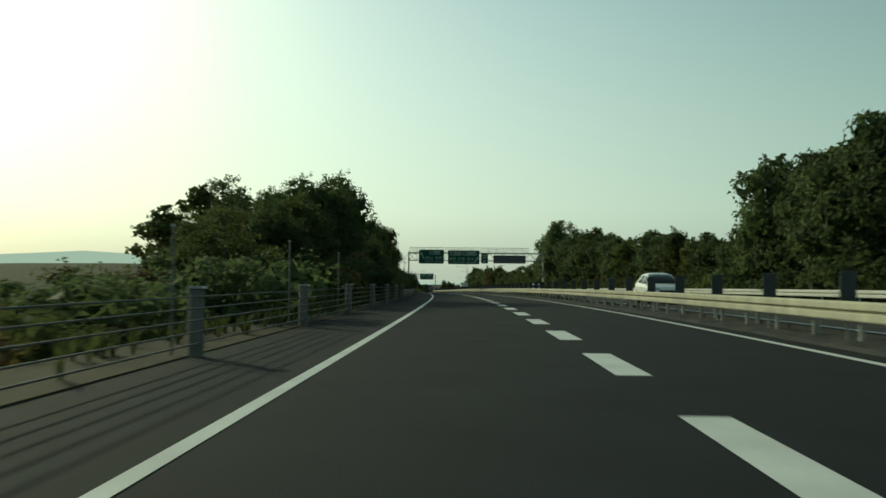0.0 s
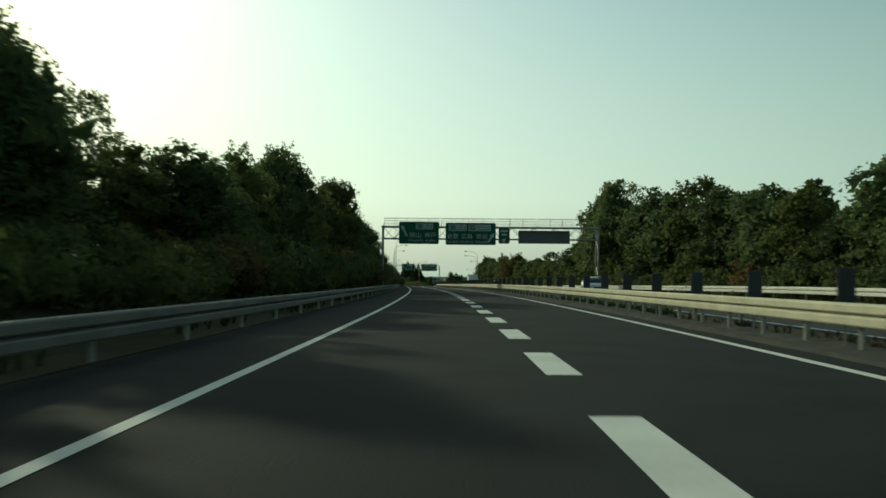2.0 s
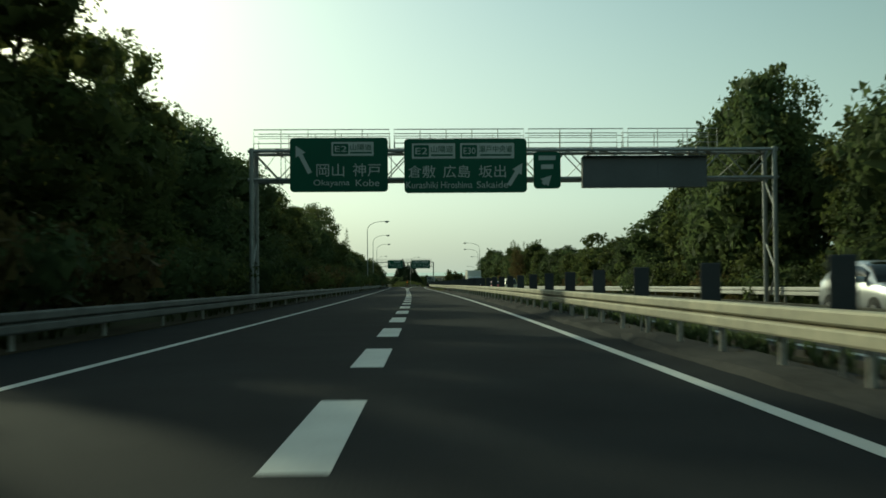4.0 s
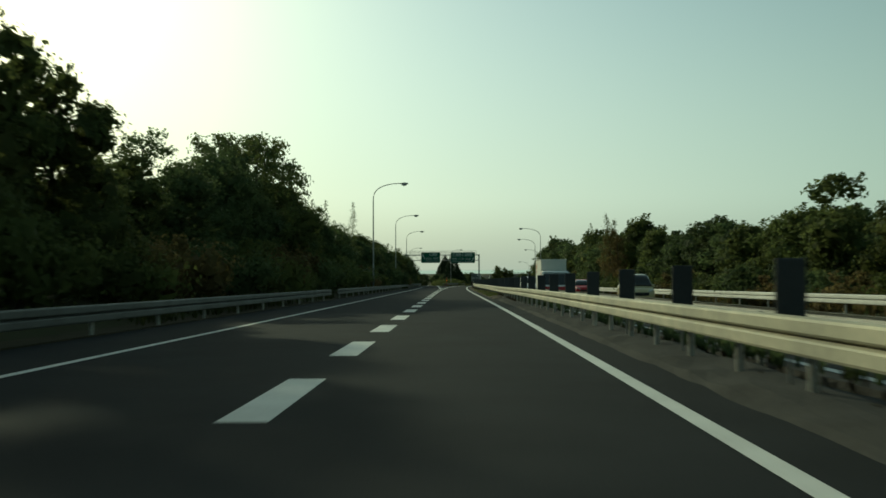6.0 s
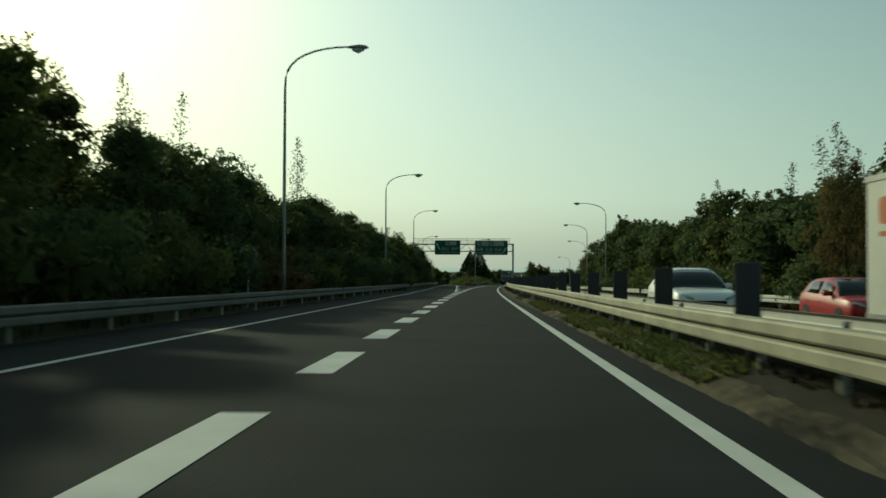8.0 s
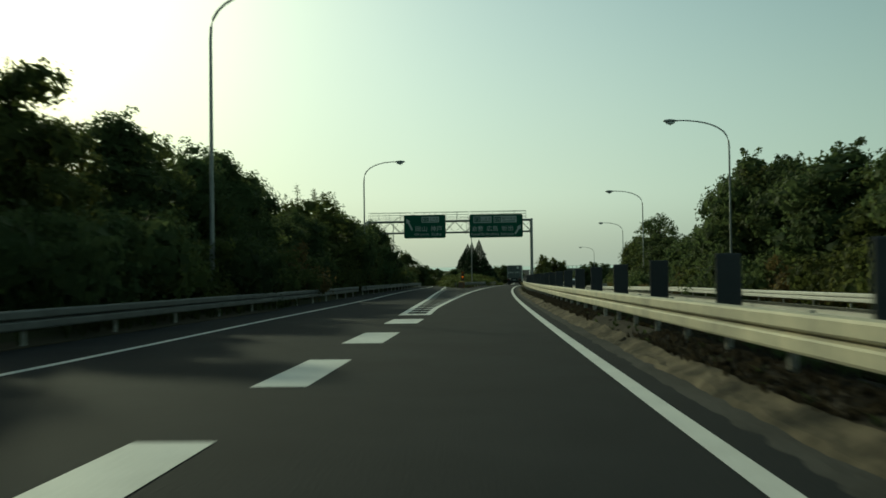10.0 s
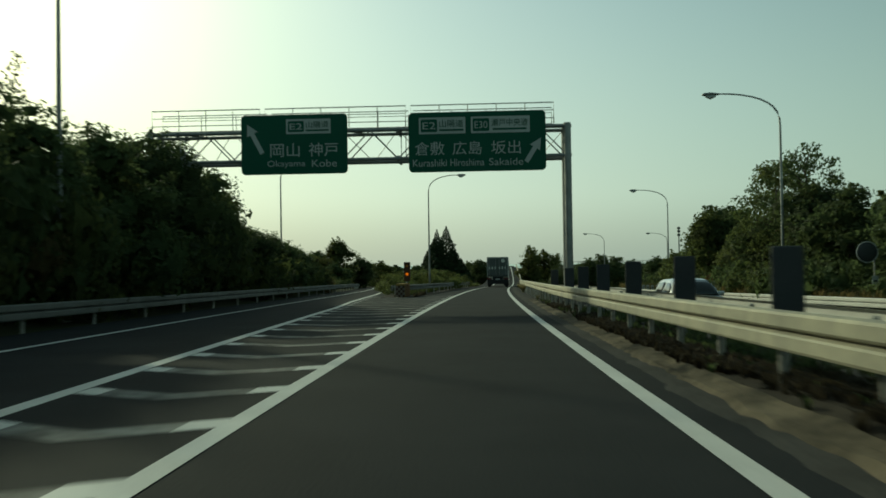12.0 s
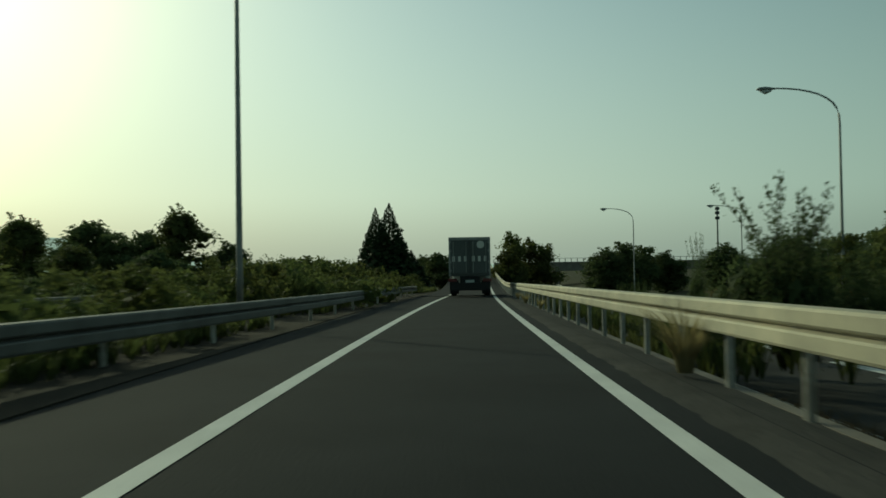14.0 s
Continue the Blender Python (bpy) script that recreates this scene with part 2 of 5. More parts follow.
def P(s, u, z=0.0):
    """The place at station s, u metres right of the lane divider, z over the road."""
    th = float(np.interp(s, S, TH))
    near = max(-60.0, min(60.0, u))
    x = float(np.interp(s, S, RX)) + near * math.cos(th)
    y = float(np.interp(s, S, RY)) + near * math.sin(th)
    return Vector((x + (u - near), y + (u - near) * 0.04, float(np.interp(s, S, RZ)) + z))


def at(s, u, z=0.0, turn=0.0, size=1.0, tall=None):
    """A pose on the road's line; the thing's own y runs along the road. size, tall: its scale across and up."""
    th = float(np.interp(s, S, TH)) + radians(turn)
    return Matrix.Translation(P(s, u, z)) @ Matrix.Rotation(th, 4, "Z") @ Matrix.Diagonal((size, size, tall or size, 1))


def curve_of(pairs):
    xs, ys = zip(*pairs)
    return lambda s: float(np.interp(s, xs, ys))


left_line = curve_of([(0, -3.53), (45, -3.53), (89, -3.43), (200, -3.43), (280, -3.5), (291, -3.8), (302, -4.0), (317, -4.45), (335, -5.4), (349, -6.05), (365, -6.8), (380, -7.6),
                      (400, -9.2), (420, -11.6), (450, -16.5), (500, -27)])
gore_left = curve_of([(293.6, -0.45), (300, -0.67), (315, -1.22), (330, -2.0), (343, -2.7), (355, -3.4), (362, -4.05), (381, -5.4),
                      (400, -7.3), (420, -9.4), (450, -13.6), (500, -24)])
right_line = curve_of([(40, 3.44), (90, 3.41), (185, 3.40), (340, 3.41), (380, 3.385)])
gore_right = curve_of([(293.6, 0.30), (300, 0.165), (325, 0.17), (340, 0.205), (379, 0.285), (400, 0.35), (430, 0.5)])
opp_z = curve_of([(0, 0.0), (100, 0.0), (200, -0.3), (335, -0.55), (367, -0.80), (394, -1.0), (520, -1.25)])


def ramp(s):
    """How far the slip road climbs and bends past the fork: its shift to the right, and its rise."""
    k = (max(0.0, s - 436) / 79) ** 2
    return -2.7 * k, 3.6 * k


# ---- small builders ----
def mesh_ob(name, bm, material, parent=None, smooth=False):
    me = bpy.data.meshes.new(name)
    bm.to_mesh(me)
    bm.free()
    if smooth:
        me.polygons.foreach_set("use_smooth", [True] * len(me.polygons))
    me.materials.append(material)
    ob = new(name, me)
    ob.parent = parent
    return ob


def part(name, bm, material, parent, label="", smooth=False):
    ob = mesh_ob(name, bm, material, parent, smooth)
    return tagged(ob, label) if label else ob


def shared(name, me, parent, m):
    ob = new(name, me)
    ob.parent = parent
    ob.matrix_basis = m
    return ob


def raw(name, verts, faces, material):
    me = bpy.data.meshes.new(name)
    me.from_pydata([tuple(v) for v in verts], [], faces)
    me.materials.append(material)
    return me


def thing(name, label, category, group="", kind=""):
    return tagged(new(name), label, category, group, kind)


def box(bm, lo, hi, bevel=0.0):
    r = bmesh.ops.create_cube(bm, size=1)
    c, d = [(a + b) / 2 for a, b in zip(lo, hi)], [b - a for a, b in zip(lo, hi)]
    for v in r["verts"]:
        v.co = Vector((c[i] + v.co[i] * d[i] for i in range(3)))
    if bevel:
        bmesh.ops.bevel(bm, geom=list({e for v in r["verts"] for e in v.link_edges}), offset=bevel, segments=2, affect="EDGES", profile=0.6)
    return bm


def boxed(lo, hi, bevel=0.0):
    return box(bmesh.new(), lo, hi, bevel)


def tube(bm, path, radii, sides=8, caps=True):
    """A tube along a list of points, with a radius for each."""
    pts = [Vector(p) for p in path]
    rings = []
    for i, p in enumerate(pts):
        d = (pts[min(i + 1, len(pts) - 1)] - pts[max(i - 1, 0)]).normalized()
        a = d.orthogonal().normalized() if abs(d.z) > 0.95 else d.cross(Vector((0, 0, 1))).normalized()
        b = d.cross(a)
        r = radii[i] if isinstance(radii, (list, tuple)) else radii
        rings.append([bm.verts.new(p + r * (math.cos(2 * math.pi * k / sides) * a + math.sin(2 * math.pi * k / sides) * b)) for k in range(sides)])
    for r0, r1 in zip(rings, rings[1:]):
        for k in range(sides):
            bm.faces.new((r0[k], r0[(k + 1) % sides], r1[(k + 1) % sides], r1[k]))
    if caps:
        bm.faces.new(rings[0][::-1])
        bm.faces.new(rings[-1])
    return bm


def tubed(path, radii, sides=8):
    return tube(bmesh.new(), path, radii, sides)


def strip(name, s0, s1, left, right, z, material, parent=None, step=4.0, thick=0.0, on_ramp=False):
    """A band along the road between two offsets, each a number or a function of s."""
    f = lambda v, s: v(s) if callable(v) else v
    n = max(1, int(math.ceil((s1 - s0) / step)))
    verts, faces = [], []
    for i in range(n + 1):
        s = s0 + (s1 - s0) * i / n
        du, dz = ramp(s) if on_ramp else (0, 0)
        zz = f(z, s) + dz
        verts += [P(s, f(left, s) + du, zz), P(s, f(right, s) + du, zz)]
        if thick:
            verts += [P(s, f(left, s) + du, zz - thick), P(s, f(right, s) + du, zz - thick)]
    w = 4 if thick else 2
    for i in range(n):
        a, b = i * w, (i + 1) * w
        faces.append((a, a + 1, b + 1, b))
        if thick:
            faces += [(a + 2, a, b, b + 2), (a + 1, a + 3, b + 3, b + 1)]
    if thick:
        faces += [(0, 2, 3, 1), (n * w, n * w + 1, n * w + 3, n * w + 2)]
    ob = new(name, raw(name, verts, faces, material))
    ob.parent = parent
    return ob


# ---- ground, carriageways, verges ----
def bank_start(s):
    return left_line(s) - (2.2 if s < 300 else 2.6)


def mound(s, u):
    """The heaped soil of the median between the two rails."""
    return float(np.interp(s, [206, 218, 318, 336], [0.0, 0.12, 0.12, 0.0])) * float(np.interp(u, [4.15, 4.62, 5.5, 6.2], [0.0, 1.0, 1.0, 0.0]))


def ground_z(s, u):
    """Height of the bare ground beside and under the road."""
    b = bank_start(s)
    low = opp_z(s)
    if u < b - 0.4:
        rise = min(1.0, (b - 0.4 - u) / 9.0)
        tall = float(np.interp(s, [-40, 30, 60, 330, 400, 460], [-1.5, -0.3, 2.2, 2.2, 0.6, 0.0]))
        return -0.06 + tall * rise * (1.0 if u > -30 else max(0.3, 1 - (-30 - u) / 120))
    if u < 4.0:
        return -0.10
    if u < 6.3:
        wide = 2.3 if s < 362 else 1.2  # past the gantry the median falls away behind a kerb
        return -0.06 + (low + 0.02) * max(0.0, min(1.0, (u - (5.2 if s < 340 else 4.0)) / (1.1 if s < 340 else wide))) + mound(s, u)
    if u < 16.2:
        return low - 0.10
    return low - 0.05 + 0.9 * min(1.0, (u - 16.2) / 8.0)


def build_ground():
    us = [-1800, -800, -350, -150, -90, -60, -42, -30, -24, -19, -16, -14, -12, -10.5, -9, -7.8, -6.6, -5.8, -5.0, -3, 0, 3, 4.0, 4.6, 5.2,
          5.8, 6.4, 8, 11, 14, 16.1, 17.2, 19, 21, 24, 28, 36, 60, 100, 200, 450, 900, 1800]
    ss = [-400, -250, -150, -100, -70, -45] + list(range(-30, 640, 6)) + [660, 700, 760, 850, 1000, 1250, 1600, 2000, 2400]
    verts, faces, w = [], [], len(us)
    for s in ss:
        for u in us:
            bumpy = 0.12 * noise.noise(Vector((s * 0.13, u * 0.2, 0.0))) if (u < -7 or u > 17) else 0.0
            verts.append(P(s, u, ground_z(s, u) + bumpy))
    for i in range(len(ss) - 1):
        for j in range(w - 1):
            a = i * w + j
            faces.append((a, a + 1, a + w + 1, a + w))
    me = raw("ground", verts, faces, GRASS)
    me.polygons.foreach_set("use_smooth", [True] * len(me.polygons))
    tagged(new("ground", me), "grassy earth banks and fields along the motorway", "ground", kind="structure")


def distant_ridge():
    verts, faces = [], []
    for i in range(61):
        a = radians(-70 + i * 2.2)
        x, y = 1900 * math.sin(a), 1900 * math.cos(a)
        h = 48 + 22 * noise.noise(Vector((i * 0.21, 0, 4.0))) + 8 * noise.noise(Vector((i * 0.9, 2, 4.0)))
        h *= max(0.0, min(1.0, (-10 - math.degrees(a)) / 12))
        verts += [(x, y, -30), (x * 1.05, y * 1.05, h)]
    for i in range(60):
        faces.append((2 * i, 2 * i + 2, 2 * i + 3, 2 * i + 1))
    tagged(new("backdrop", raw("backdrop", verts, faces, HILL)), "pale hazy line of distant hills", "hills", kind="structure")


build_ground()
distant_ridge()
road = strip("road", -40, 470, lambda s: left_line(s) - 2.0, lambda s: 4.15, 0.0, ASPHALT, step=4, thick=0.25, on_ramp=False)
tagged(road, "dark grey asphalt carriageway with worn wheel tracks", "road", kind="structure")
slip = strip("slip_road", 430, 524, lambda s: -1.2, lambda s: 4.15, 0.03, ASPHALT, step=4, thick=1.5, on_ramp=True)
tagged(slip, "dark asphalt slip road climbing ahead", "road", kind="structure")
opp = strip("opposite_road", -60, 640, 6.4, 15.1, lambda s: opp_z(s), ASPHALT_OLD, step=6, thick=0.3)
tagged(opp, "grey asphalt carriageway for oncoming traffic", "road", kind="structure")


def verge_band(name, label, s0, s1, material, step, seed, cols=(0.0, 0.16, 0.36, 0.62, 0.92, 1.25)):
    """A strip of loose dirt with a ragged edge and a lumpy surface beside the asphalt."""
    verts, faces = [], []
    n = int((s1 - s0) / step)
    for i in range(n + 1):
        s = s0 + (s1 - s0) * i / n
        du, dz = ramp(s)
        rag = 0.06 * noise.noise(Vector((s * 0.6, seed, 0))) + 0.05 * noise.noise(Vector((s * 3.1, seed, 4))) + 0.05 * noise.noise(Vector((s * 8.3, seed, 9)))
        for j, c in enumerate(cols):
            lump = 0.065 * noise.noise(Vector((s * 0.8, c * 3, seed))) + 0.03 * noise.noise(Vector((s * 3, c * 7, seed)))
            lift = float(np.interp(s, [310, 360], [1.0, 0.5]))
            z = -0.03 if j == 0 else (0.035 + 0.03 * j * 0.5 + lump) * lift - (0.10 if j == len(cols) - 1 else 0.0)
            z += mound(s, 4.02 + c) if j else 0.0
            if s > 362:  # the strip leans away from the road
                z = -0.03 if j == 0 else 0.012 * j - 0.21 * c + 0.3 * lump
            verts.append(P(s, 3.96 + c + (rag if j < 3 else 0) + du, z + dz))
        if i:
            a = (i - 1) * 6
            faces += [(a + j, a + j + 1, a + j + 7, a + j + 6) for j in range(5)]
    tagged(new(name, raw(name, verts, faces, material)), label, "verge", kind="structure")


verge_band("verge", "dark gritty dirt strip beside the asphalt edge", -40, 214, GRIT, 0.7, 3)
verge_band("sandy_verge", "pale sandy dirt strip with ragged edge below the guard rail", 214, 362, SAND, 0.2, 5, (-0.06, 0.04, 0.12, 0.20, 0.28, 0.38))
verge_band("dirt_verge", "dark litter-strewn dirt under the median rail posts", 214, 362, DIRT, 0.4, 6, (0.20, 0.32, 0.48, 0.68, 0.92, 1.25))
verge_band("far_verge", "grey gritty strip beside the slip road", 362, 522, GRIT, 0.6, 7, (0.0, 0.14, 0.28, 0.44, 0.60, 0.66))


def dusty_shoulder(s0, s1, step, seed):
    """Thin dust and grit swept over the asphalt between the edge line and the verge."""
    verts, faces = [], []
    n = int((s1 - s0) / step)
    for i in range(n + 1):
        s = s0 + (s1 - s0) * i / n
        inner = right_line(s) + 0.30 + 0.07 * noise.noise(Vector((s * 0.5, seed, 0))) + 0.06 * noise.noise(Vector((s * 2.7, seed, 4))) + 0.06 * noise.noise(Vector((s * 7.9, seed, 8)))
        inner += 0.5 * (1 - min(1.0, (s - s0) / 14, (s1 - s) / 14))
        for j in range(4):
            u = inner + (4.13 - inner) * j / 3
            z = (-0.004, 0.010, 0.014, 0.004)[j] + (0.010 * noise.noise(Vector((s * 2.0, j * 2, seed))) if 0 < j < 3 else 0.0)
            verts.append(P(s, u, z))
        if i:
            a = (i - 1) * 4
            faces += [(a + j, a + j + 1, a + j + 5, a + j + 4) for j in range(3)]
    tagged(new("dusty_shoulder", raw("dusty_shoulder", verts, faces, GRIT)), "grey dust and grit lying on the asphalt shoulder", "verge", kind="structure")


dusty_shoulder(236, 436, 0.2, 9)
kerb = strip("kerb", 362, 436, 4.665, 4.80, -0.095, CONCRETE, step=3, thick=0.6)
tagged(kerb, "worn concrete edge below the guard rail posts", "kerb", kind="structure")
left_verge = strip("left_verge", -40, 300, -6.9, -5.5, lambda s: 0.02, EARTH, step=4, thick=0.25)
tagged(left_verge, "brown earth strip under the roadside barrier", "verge", kind="structure")

island = strip("island", 371, 470, lambda s: gore_left(s) + 0.9, lambda s: -1.45, 0.018, DIRT, step=4, thick=0.2)
tagged(island, "earth island between the forking roads", "verge", kind="structure")

# painted lines, each one a skin 5 mm over the asphalt
for k in range(-6, 49):
    wide = float(np.interp(k, [36, 46, 48], [0.20, 0.28, 0.40]))
    ob = strip("lane_dash", 6 * k + (0.6 if k == 48 else 0.0), 6 * k + 3, -wide, wide, 0.006, PAINT, road, 3.0)
strip("edge_line", -40, 470, lambda s: left_line(s) - 0.10, lambda s: left_line(s) + 0.045, 0.006, PAINT, road, 4.0)
strip("edge_line", -40, 434, lambda s: right_line(s) - 0.085, lambda s: right_line(s) + 0.085, 0.006, PAINT, road, 4.0)
strip("edge_line", 431, 522, lambda s: right_line(s) - 0.085, lambda s: right_line(s) + 0.085, 0.04, PAINT, slip, 4.0, 0, True)
strip("edge_line", 431, 522, lambda s: gore_right(s) - 0.09, lambda s: gore_right(s) + 0.09, 0.04, PAINT, slip, 4.0, 0, True)
strip("gore_line", 293.6, 434, lambda s: gore_right(s) - 0.09, lambda s: gore_right(s) + 0.09, 0.006, PAINT, road, 3.0)
strip("gore_line", 293.6, 470, lambda s: gore_left(s) - 0.10, lambda s: gore_left(s) + 0.10, 0.006, PAINT, road, 3.0)
strip("gore_bar", 293.6, 294.6, gore_left, gore_right, 0.0075, PAINT, road, 1.0)


def chevron(s0):
    """A worn V between the two gore lines, its point towards the traffic."""
    l, r = gore_left(s0) + 0.08, gore_right(s0) - 0.08
    m = (l + r) / 2
    verts, faces = [], []
    if r - l < 1.2:
        verts = [P(s0, l, 0.005), P(s0, r, 0.005), P(s0 + 0.45, r, 0.005), P(s0 + 0.45, l, 0.005)]
        faces = [(0, 1, 2, 3)]
    else:
        for u, ds in ((l, 0.55 * (m - l)), (m, 0.0), (r, 0.55 * (r - m))):
            verts += [P(s0 + ds, u, 0.005), P(s0 + ds + 0.45, u, 0.005)]
        faces = [(0, 2, 3, 1), (2, 4, 5, 3)]
    ob = new("gore_chevron", raw("gore_chevron", verts, faces, PAINT_WORN))
    ob.parent = road
    for side in (l, r):  # bright stub where each stripe meets the line
        d = 0.28 if side == l else -0.28
        ds = 0.0 if r - l < 1.2 else 0.55 * abs(m - side)
        ks = 0.0 if r - l < 1.2 else -0.55 * 0.28
        v = [P(s0 + ds, side, 0.0065), P(s0 + ds + ks, side + d, 0.0065), P(s0 + ds + ks + 0.45, side + d, 0.0065), P(s0 + ds + 0.45, side, 0.0065)]
        ob = new("gore_tooth", raw("gore_tooth", v, [(0, 1, 2, 3) if d > 0 else (3, 2, 1, 0)], PAINT))
        ob.parent = road


for k in range(38):
    chevron(296.2 + 2.05 * k)
for u in (6.85, 14.0):
    strip("edge_line", -60, 600, u - 0.09, u + 0.09, lambda s: opp_z(s) + 0.006, PAINT, opp, 6.0)
for k in range(-8, 90):
    strip("lane_dash", 6 * k + 1, 6 * k + 4, 10.25, 10.6, lambda s: opp_z(s) + 0.006, PAINT, opp, 3.0)


# ---- barriers ----
def w_beam(length, flip, material):
    """A corrugated steel beam of two waves along y, facing -x (flip: +x)."""
    prof = [(0.020, 0.0), (-0.038, 0.012), (-0.050, 0.035), (-0.050, 0.130), (-0.036, 0.148), (0.022, 0.166), (0.022, 0.176), (-0.036, 0.194), (-0.050, 0.212),
            (-0.050, 0.305), (-0.038, 0.328), (0.020, 0.34)]
    k = -1 if flip else 1
    verts, faces, n = [], [], len(prof)
    for y in (-0.03, length + 0.03):
        verts += [(k * x, y, z) for x, z in prof] + [(k * (x + 0.012), y, z) for x, z in prof]
    m = 2 * n
    for i in range(n - 1):
        faces += [(i, i + 1, m + i + 1, m + i), (n + i + 1, n + i, m + n + i, m + n + i + 1)]
    faces += [(0, m, m + n, n), (n - 1, n + n - 1, m + n + n - 1, m + n - 1)]
    me = raw("beam", verts, faces, material)
    return me


def post_mesh(height, radius, material):
    bm = tubed([(0, 0, -0.35), (0, 0, height - 0.02), (0, 0, height)], [radius, radius, radius * 0.75], 10)
    me = bpy.data.meshes.new("post")
    bm.to_mesh(me)
    bm.free()
    me.materials.append(material)
    return me


def block_mesh(material, side):
    bm = boxed((-0.03 if side > 0 else -0.10, -0.05, -0.10), (0.10 if side > 0 else 0.03, 0.05, 0.10), 0.008)
    me = bpy.data.meshes.new("bracket")
    bm.to_mesh(me)
    bm.free()
    me.materials.append(material)
    return me


def guard_rail(s0, s1, u, top, post_gap, flip, material, label, z_of=None, on_ramp=False, group="guard rails"):
    """A guard rail along the road: beams of 4 m, round posts, a bracket at each post."""
    f = lambda v, s: v(s) if callable(v) else v
    rail = thing("guard_rail", label, "guard rail", group)
    beam, post = w_beam(4.0, flip, material), post_mesh(top - 0.05, 0.044, POSTM)
    bracket = block_mesh(GALV, -1 if not flip else 1)
    side = 1 if not flip else -1

    def spot(s):
        du, dz = ramp(s) if on_ramp else (0, 0)
        return P(s, f(u, s) + du, (z_of(s) if z_of else 0.0) + dz)

    s = s0
    while s < s1 - 1:
        a, b = spot(s), spot(s + 4)
        d = (b - a).normalized()
        m = Matrix.Translation(a + Vector((0, 0, top - 0.34))) @ d.to_track_quat("Y", "Z").to_matrix().to_4x4()
        shared("beam", beam, rail, m)
        s += 4
    s = s0 + post_gap / 2
    while s < s1:
        if material is BEAM:  # the posts of the slip road's rail stand on their own count
            p = spot(s + float(np.interp(s, [340, 356, 380], [0.0, 0.25, 1.0])))
        else:
            p = spot(s)
        m = Matrix.Translation(p) @ Matrix.Rotation(float(np.interp(s, S, TH)), 4, "Z") @ Matrix.Translation((side * 0.115, 0, 0))
        shared("post", post, rail, m)
        if material is BEAM:
            shared("bracket", bracket, rail, m @ Matrix.Translation((0, 0, top - 0.17)) @ Matrix.Rotation(math.pi if flip is None else 0, 4, "Z"))
        s += post_gap
    return rail


guard_rail(-16, 520, 4.5, 0.74, 2.0, False, BEAM, "cream-painted corrugated steel guard rail beside the median verge",
           lambda s: float(np.interp(s, [198, 214, 224, 245, 352, 374], [0.0, -0.035, -0.035, 0.0, 0.0, 0.05])), True)
guard_rail(-16, 380, lambda s: float(np.interp(s, [358, 372], [5.95, 5.2])), 0.70, 4.0, True, BEAM_W, "pale corrugated guard rail on the far side of the median",
           lambda s: float(np.interp(s, [358, 372], [-0.03, -0.14])))
guard_rail(-28, 600, 15.5, 0.82, 4.0, False, BEAM_W, "white corrugated guard rail beyond the oncoming lanes", opp_z)
guard_rail(61, 213, -5.45, 0.615, 4.0, True, WEATHERED, "grey weathered guard rail below the wooded bank")
guard_rail(216, 328, lambda s: min(-5.45, left_line(s) - 2.0), 0.62, 4.0, True, WEATHERED, "grey weathered guard rail in the trees' shade")
guard_rail(330, 460, lambda s: left_line(s) - 2.0, 0.62, 4.0, True, WEATHERED, "grey guard rail along the branching road")
guard_rail(374, 433, lambda s: float(np.interp(s, [374, 380, 388, 397, 500], [-2.8, -2.45, -2.0, -1.75, -1.9])), 0.66, 4.0, True, WEATHERED,
           "dusty guard rail along the fork's planted island", None, True)
guard_rail(375, 450, lambda s: gore_left(s) + 1.3, 0.66, 4.0, False, WEATHERED, "grey guard rail on the island's other side")


def cable_barrier(s0, s1, u):
    """Stout posts every eight metres with five stretched steel cables."""
    fence = thing("cable_barrier", "weathered roadside barrier of five steel cables on posts", "cable barrier")
    post = post_mesh(0.90, 0.105, WEATHERED)
    cap = raw("cap", [(x, y, z) for z, r in ((0.90, 0.115), (0.93, 0.10)) for x, y in ((-r, -r), (r, -r), (r, r), (-r, r))],
              [(3, 2, 1, 0), (4, 5, 6, 7), (0, 1, 5, 4), (1, 2, 6, 5), (2, 3, 7, 6), (3, 0, 4, 7)], GALV)
    s = s0
    while s < s1:
        shared("post", post, fence, at(s, u - 0.13))
        shared("cap", cap, fence, at(s, u - 0.13))
        s += 8.0
    for k in range(5):
        z = 0.20 + 0.15 * k
        bm = bmesh.new()
        tube(bm, [P(s0 + (s1 - s0) * i / 40, u, z) for i in range(41)], 0.012, 6)
        part("cable", bm, CABLE, fence, smooth=True)


def marker_pole():
    t = thing("marker_pole", "thin grey marker pole behind the cable barrier", "pole", "marker poles")
    part("rod", tubed([(0, 0, -0.3), (0, 0, 1.72)], 0.02, 8), WEATHERED, t)
    part("cap", tubed([(0, 0, 1.72), (0, 0, 1.76)], [0.03, 0.02], 8), GALV, t, "small steel cap")
    return t


cable_barrier(-18.1, 62, -5.3)
rod = marker_pole()
rod.matrix_basis = at(13.9, -5.75)
for s in (21.9, 29.9):
    copy_thing(rod, at(s, -5.75, 0.0, 0, 1.0, 1.08))


def glare_panel():
    t = thing("glare_panel", "dark grey upright anti-glare panel on the median", "glare panel", "anti-glare panels")
    part("panel", boxed((-0.142, -0.018, 0.60), (0.142, 0.018, 1.25), 0.02), PLATE, t)
    part("stem", tubed([(0, 0.035, -0.2), (0, 0.035, 0.90)], 0.020), GALV, t, "thin steel stem")
    for x in (-0.07, 0.07):
        part("clamp", boxed((x - 0.02, -0.03, 0.53), (x + 0.02, 0.05, 0.61), 0.006), GALV, t, "small steel clamp")
    return t


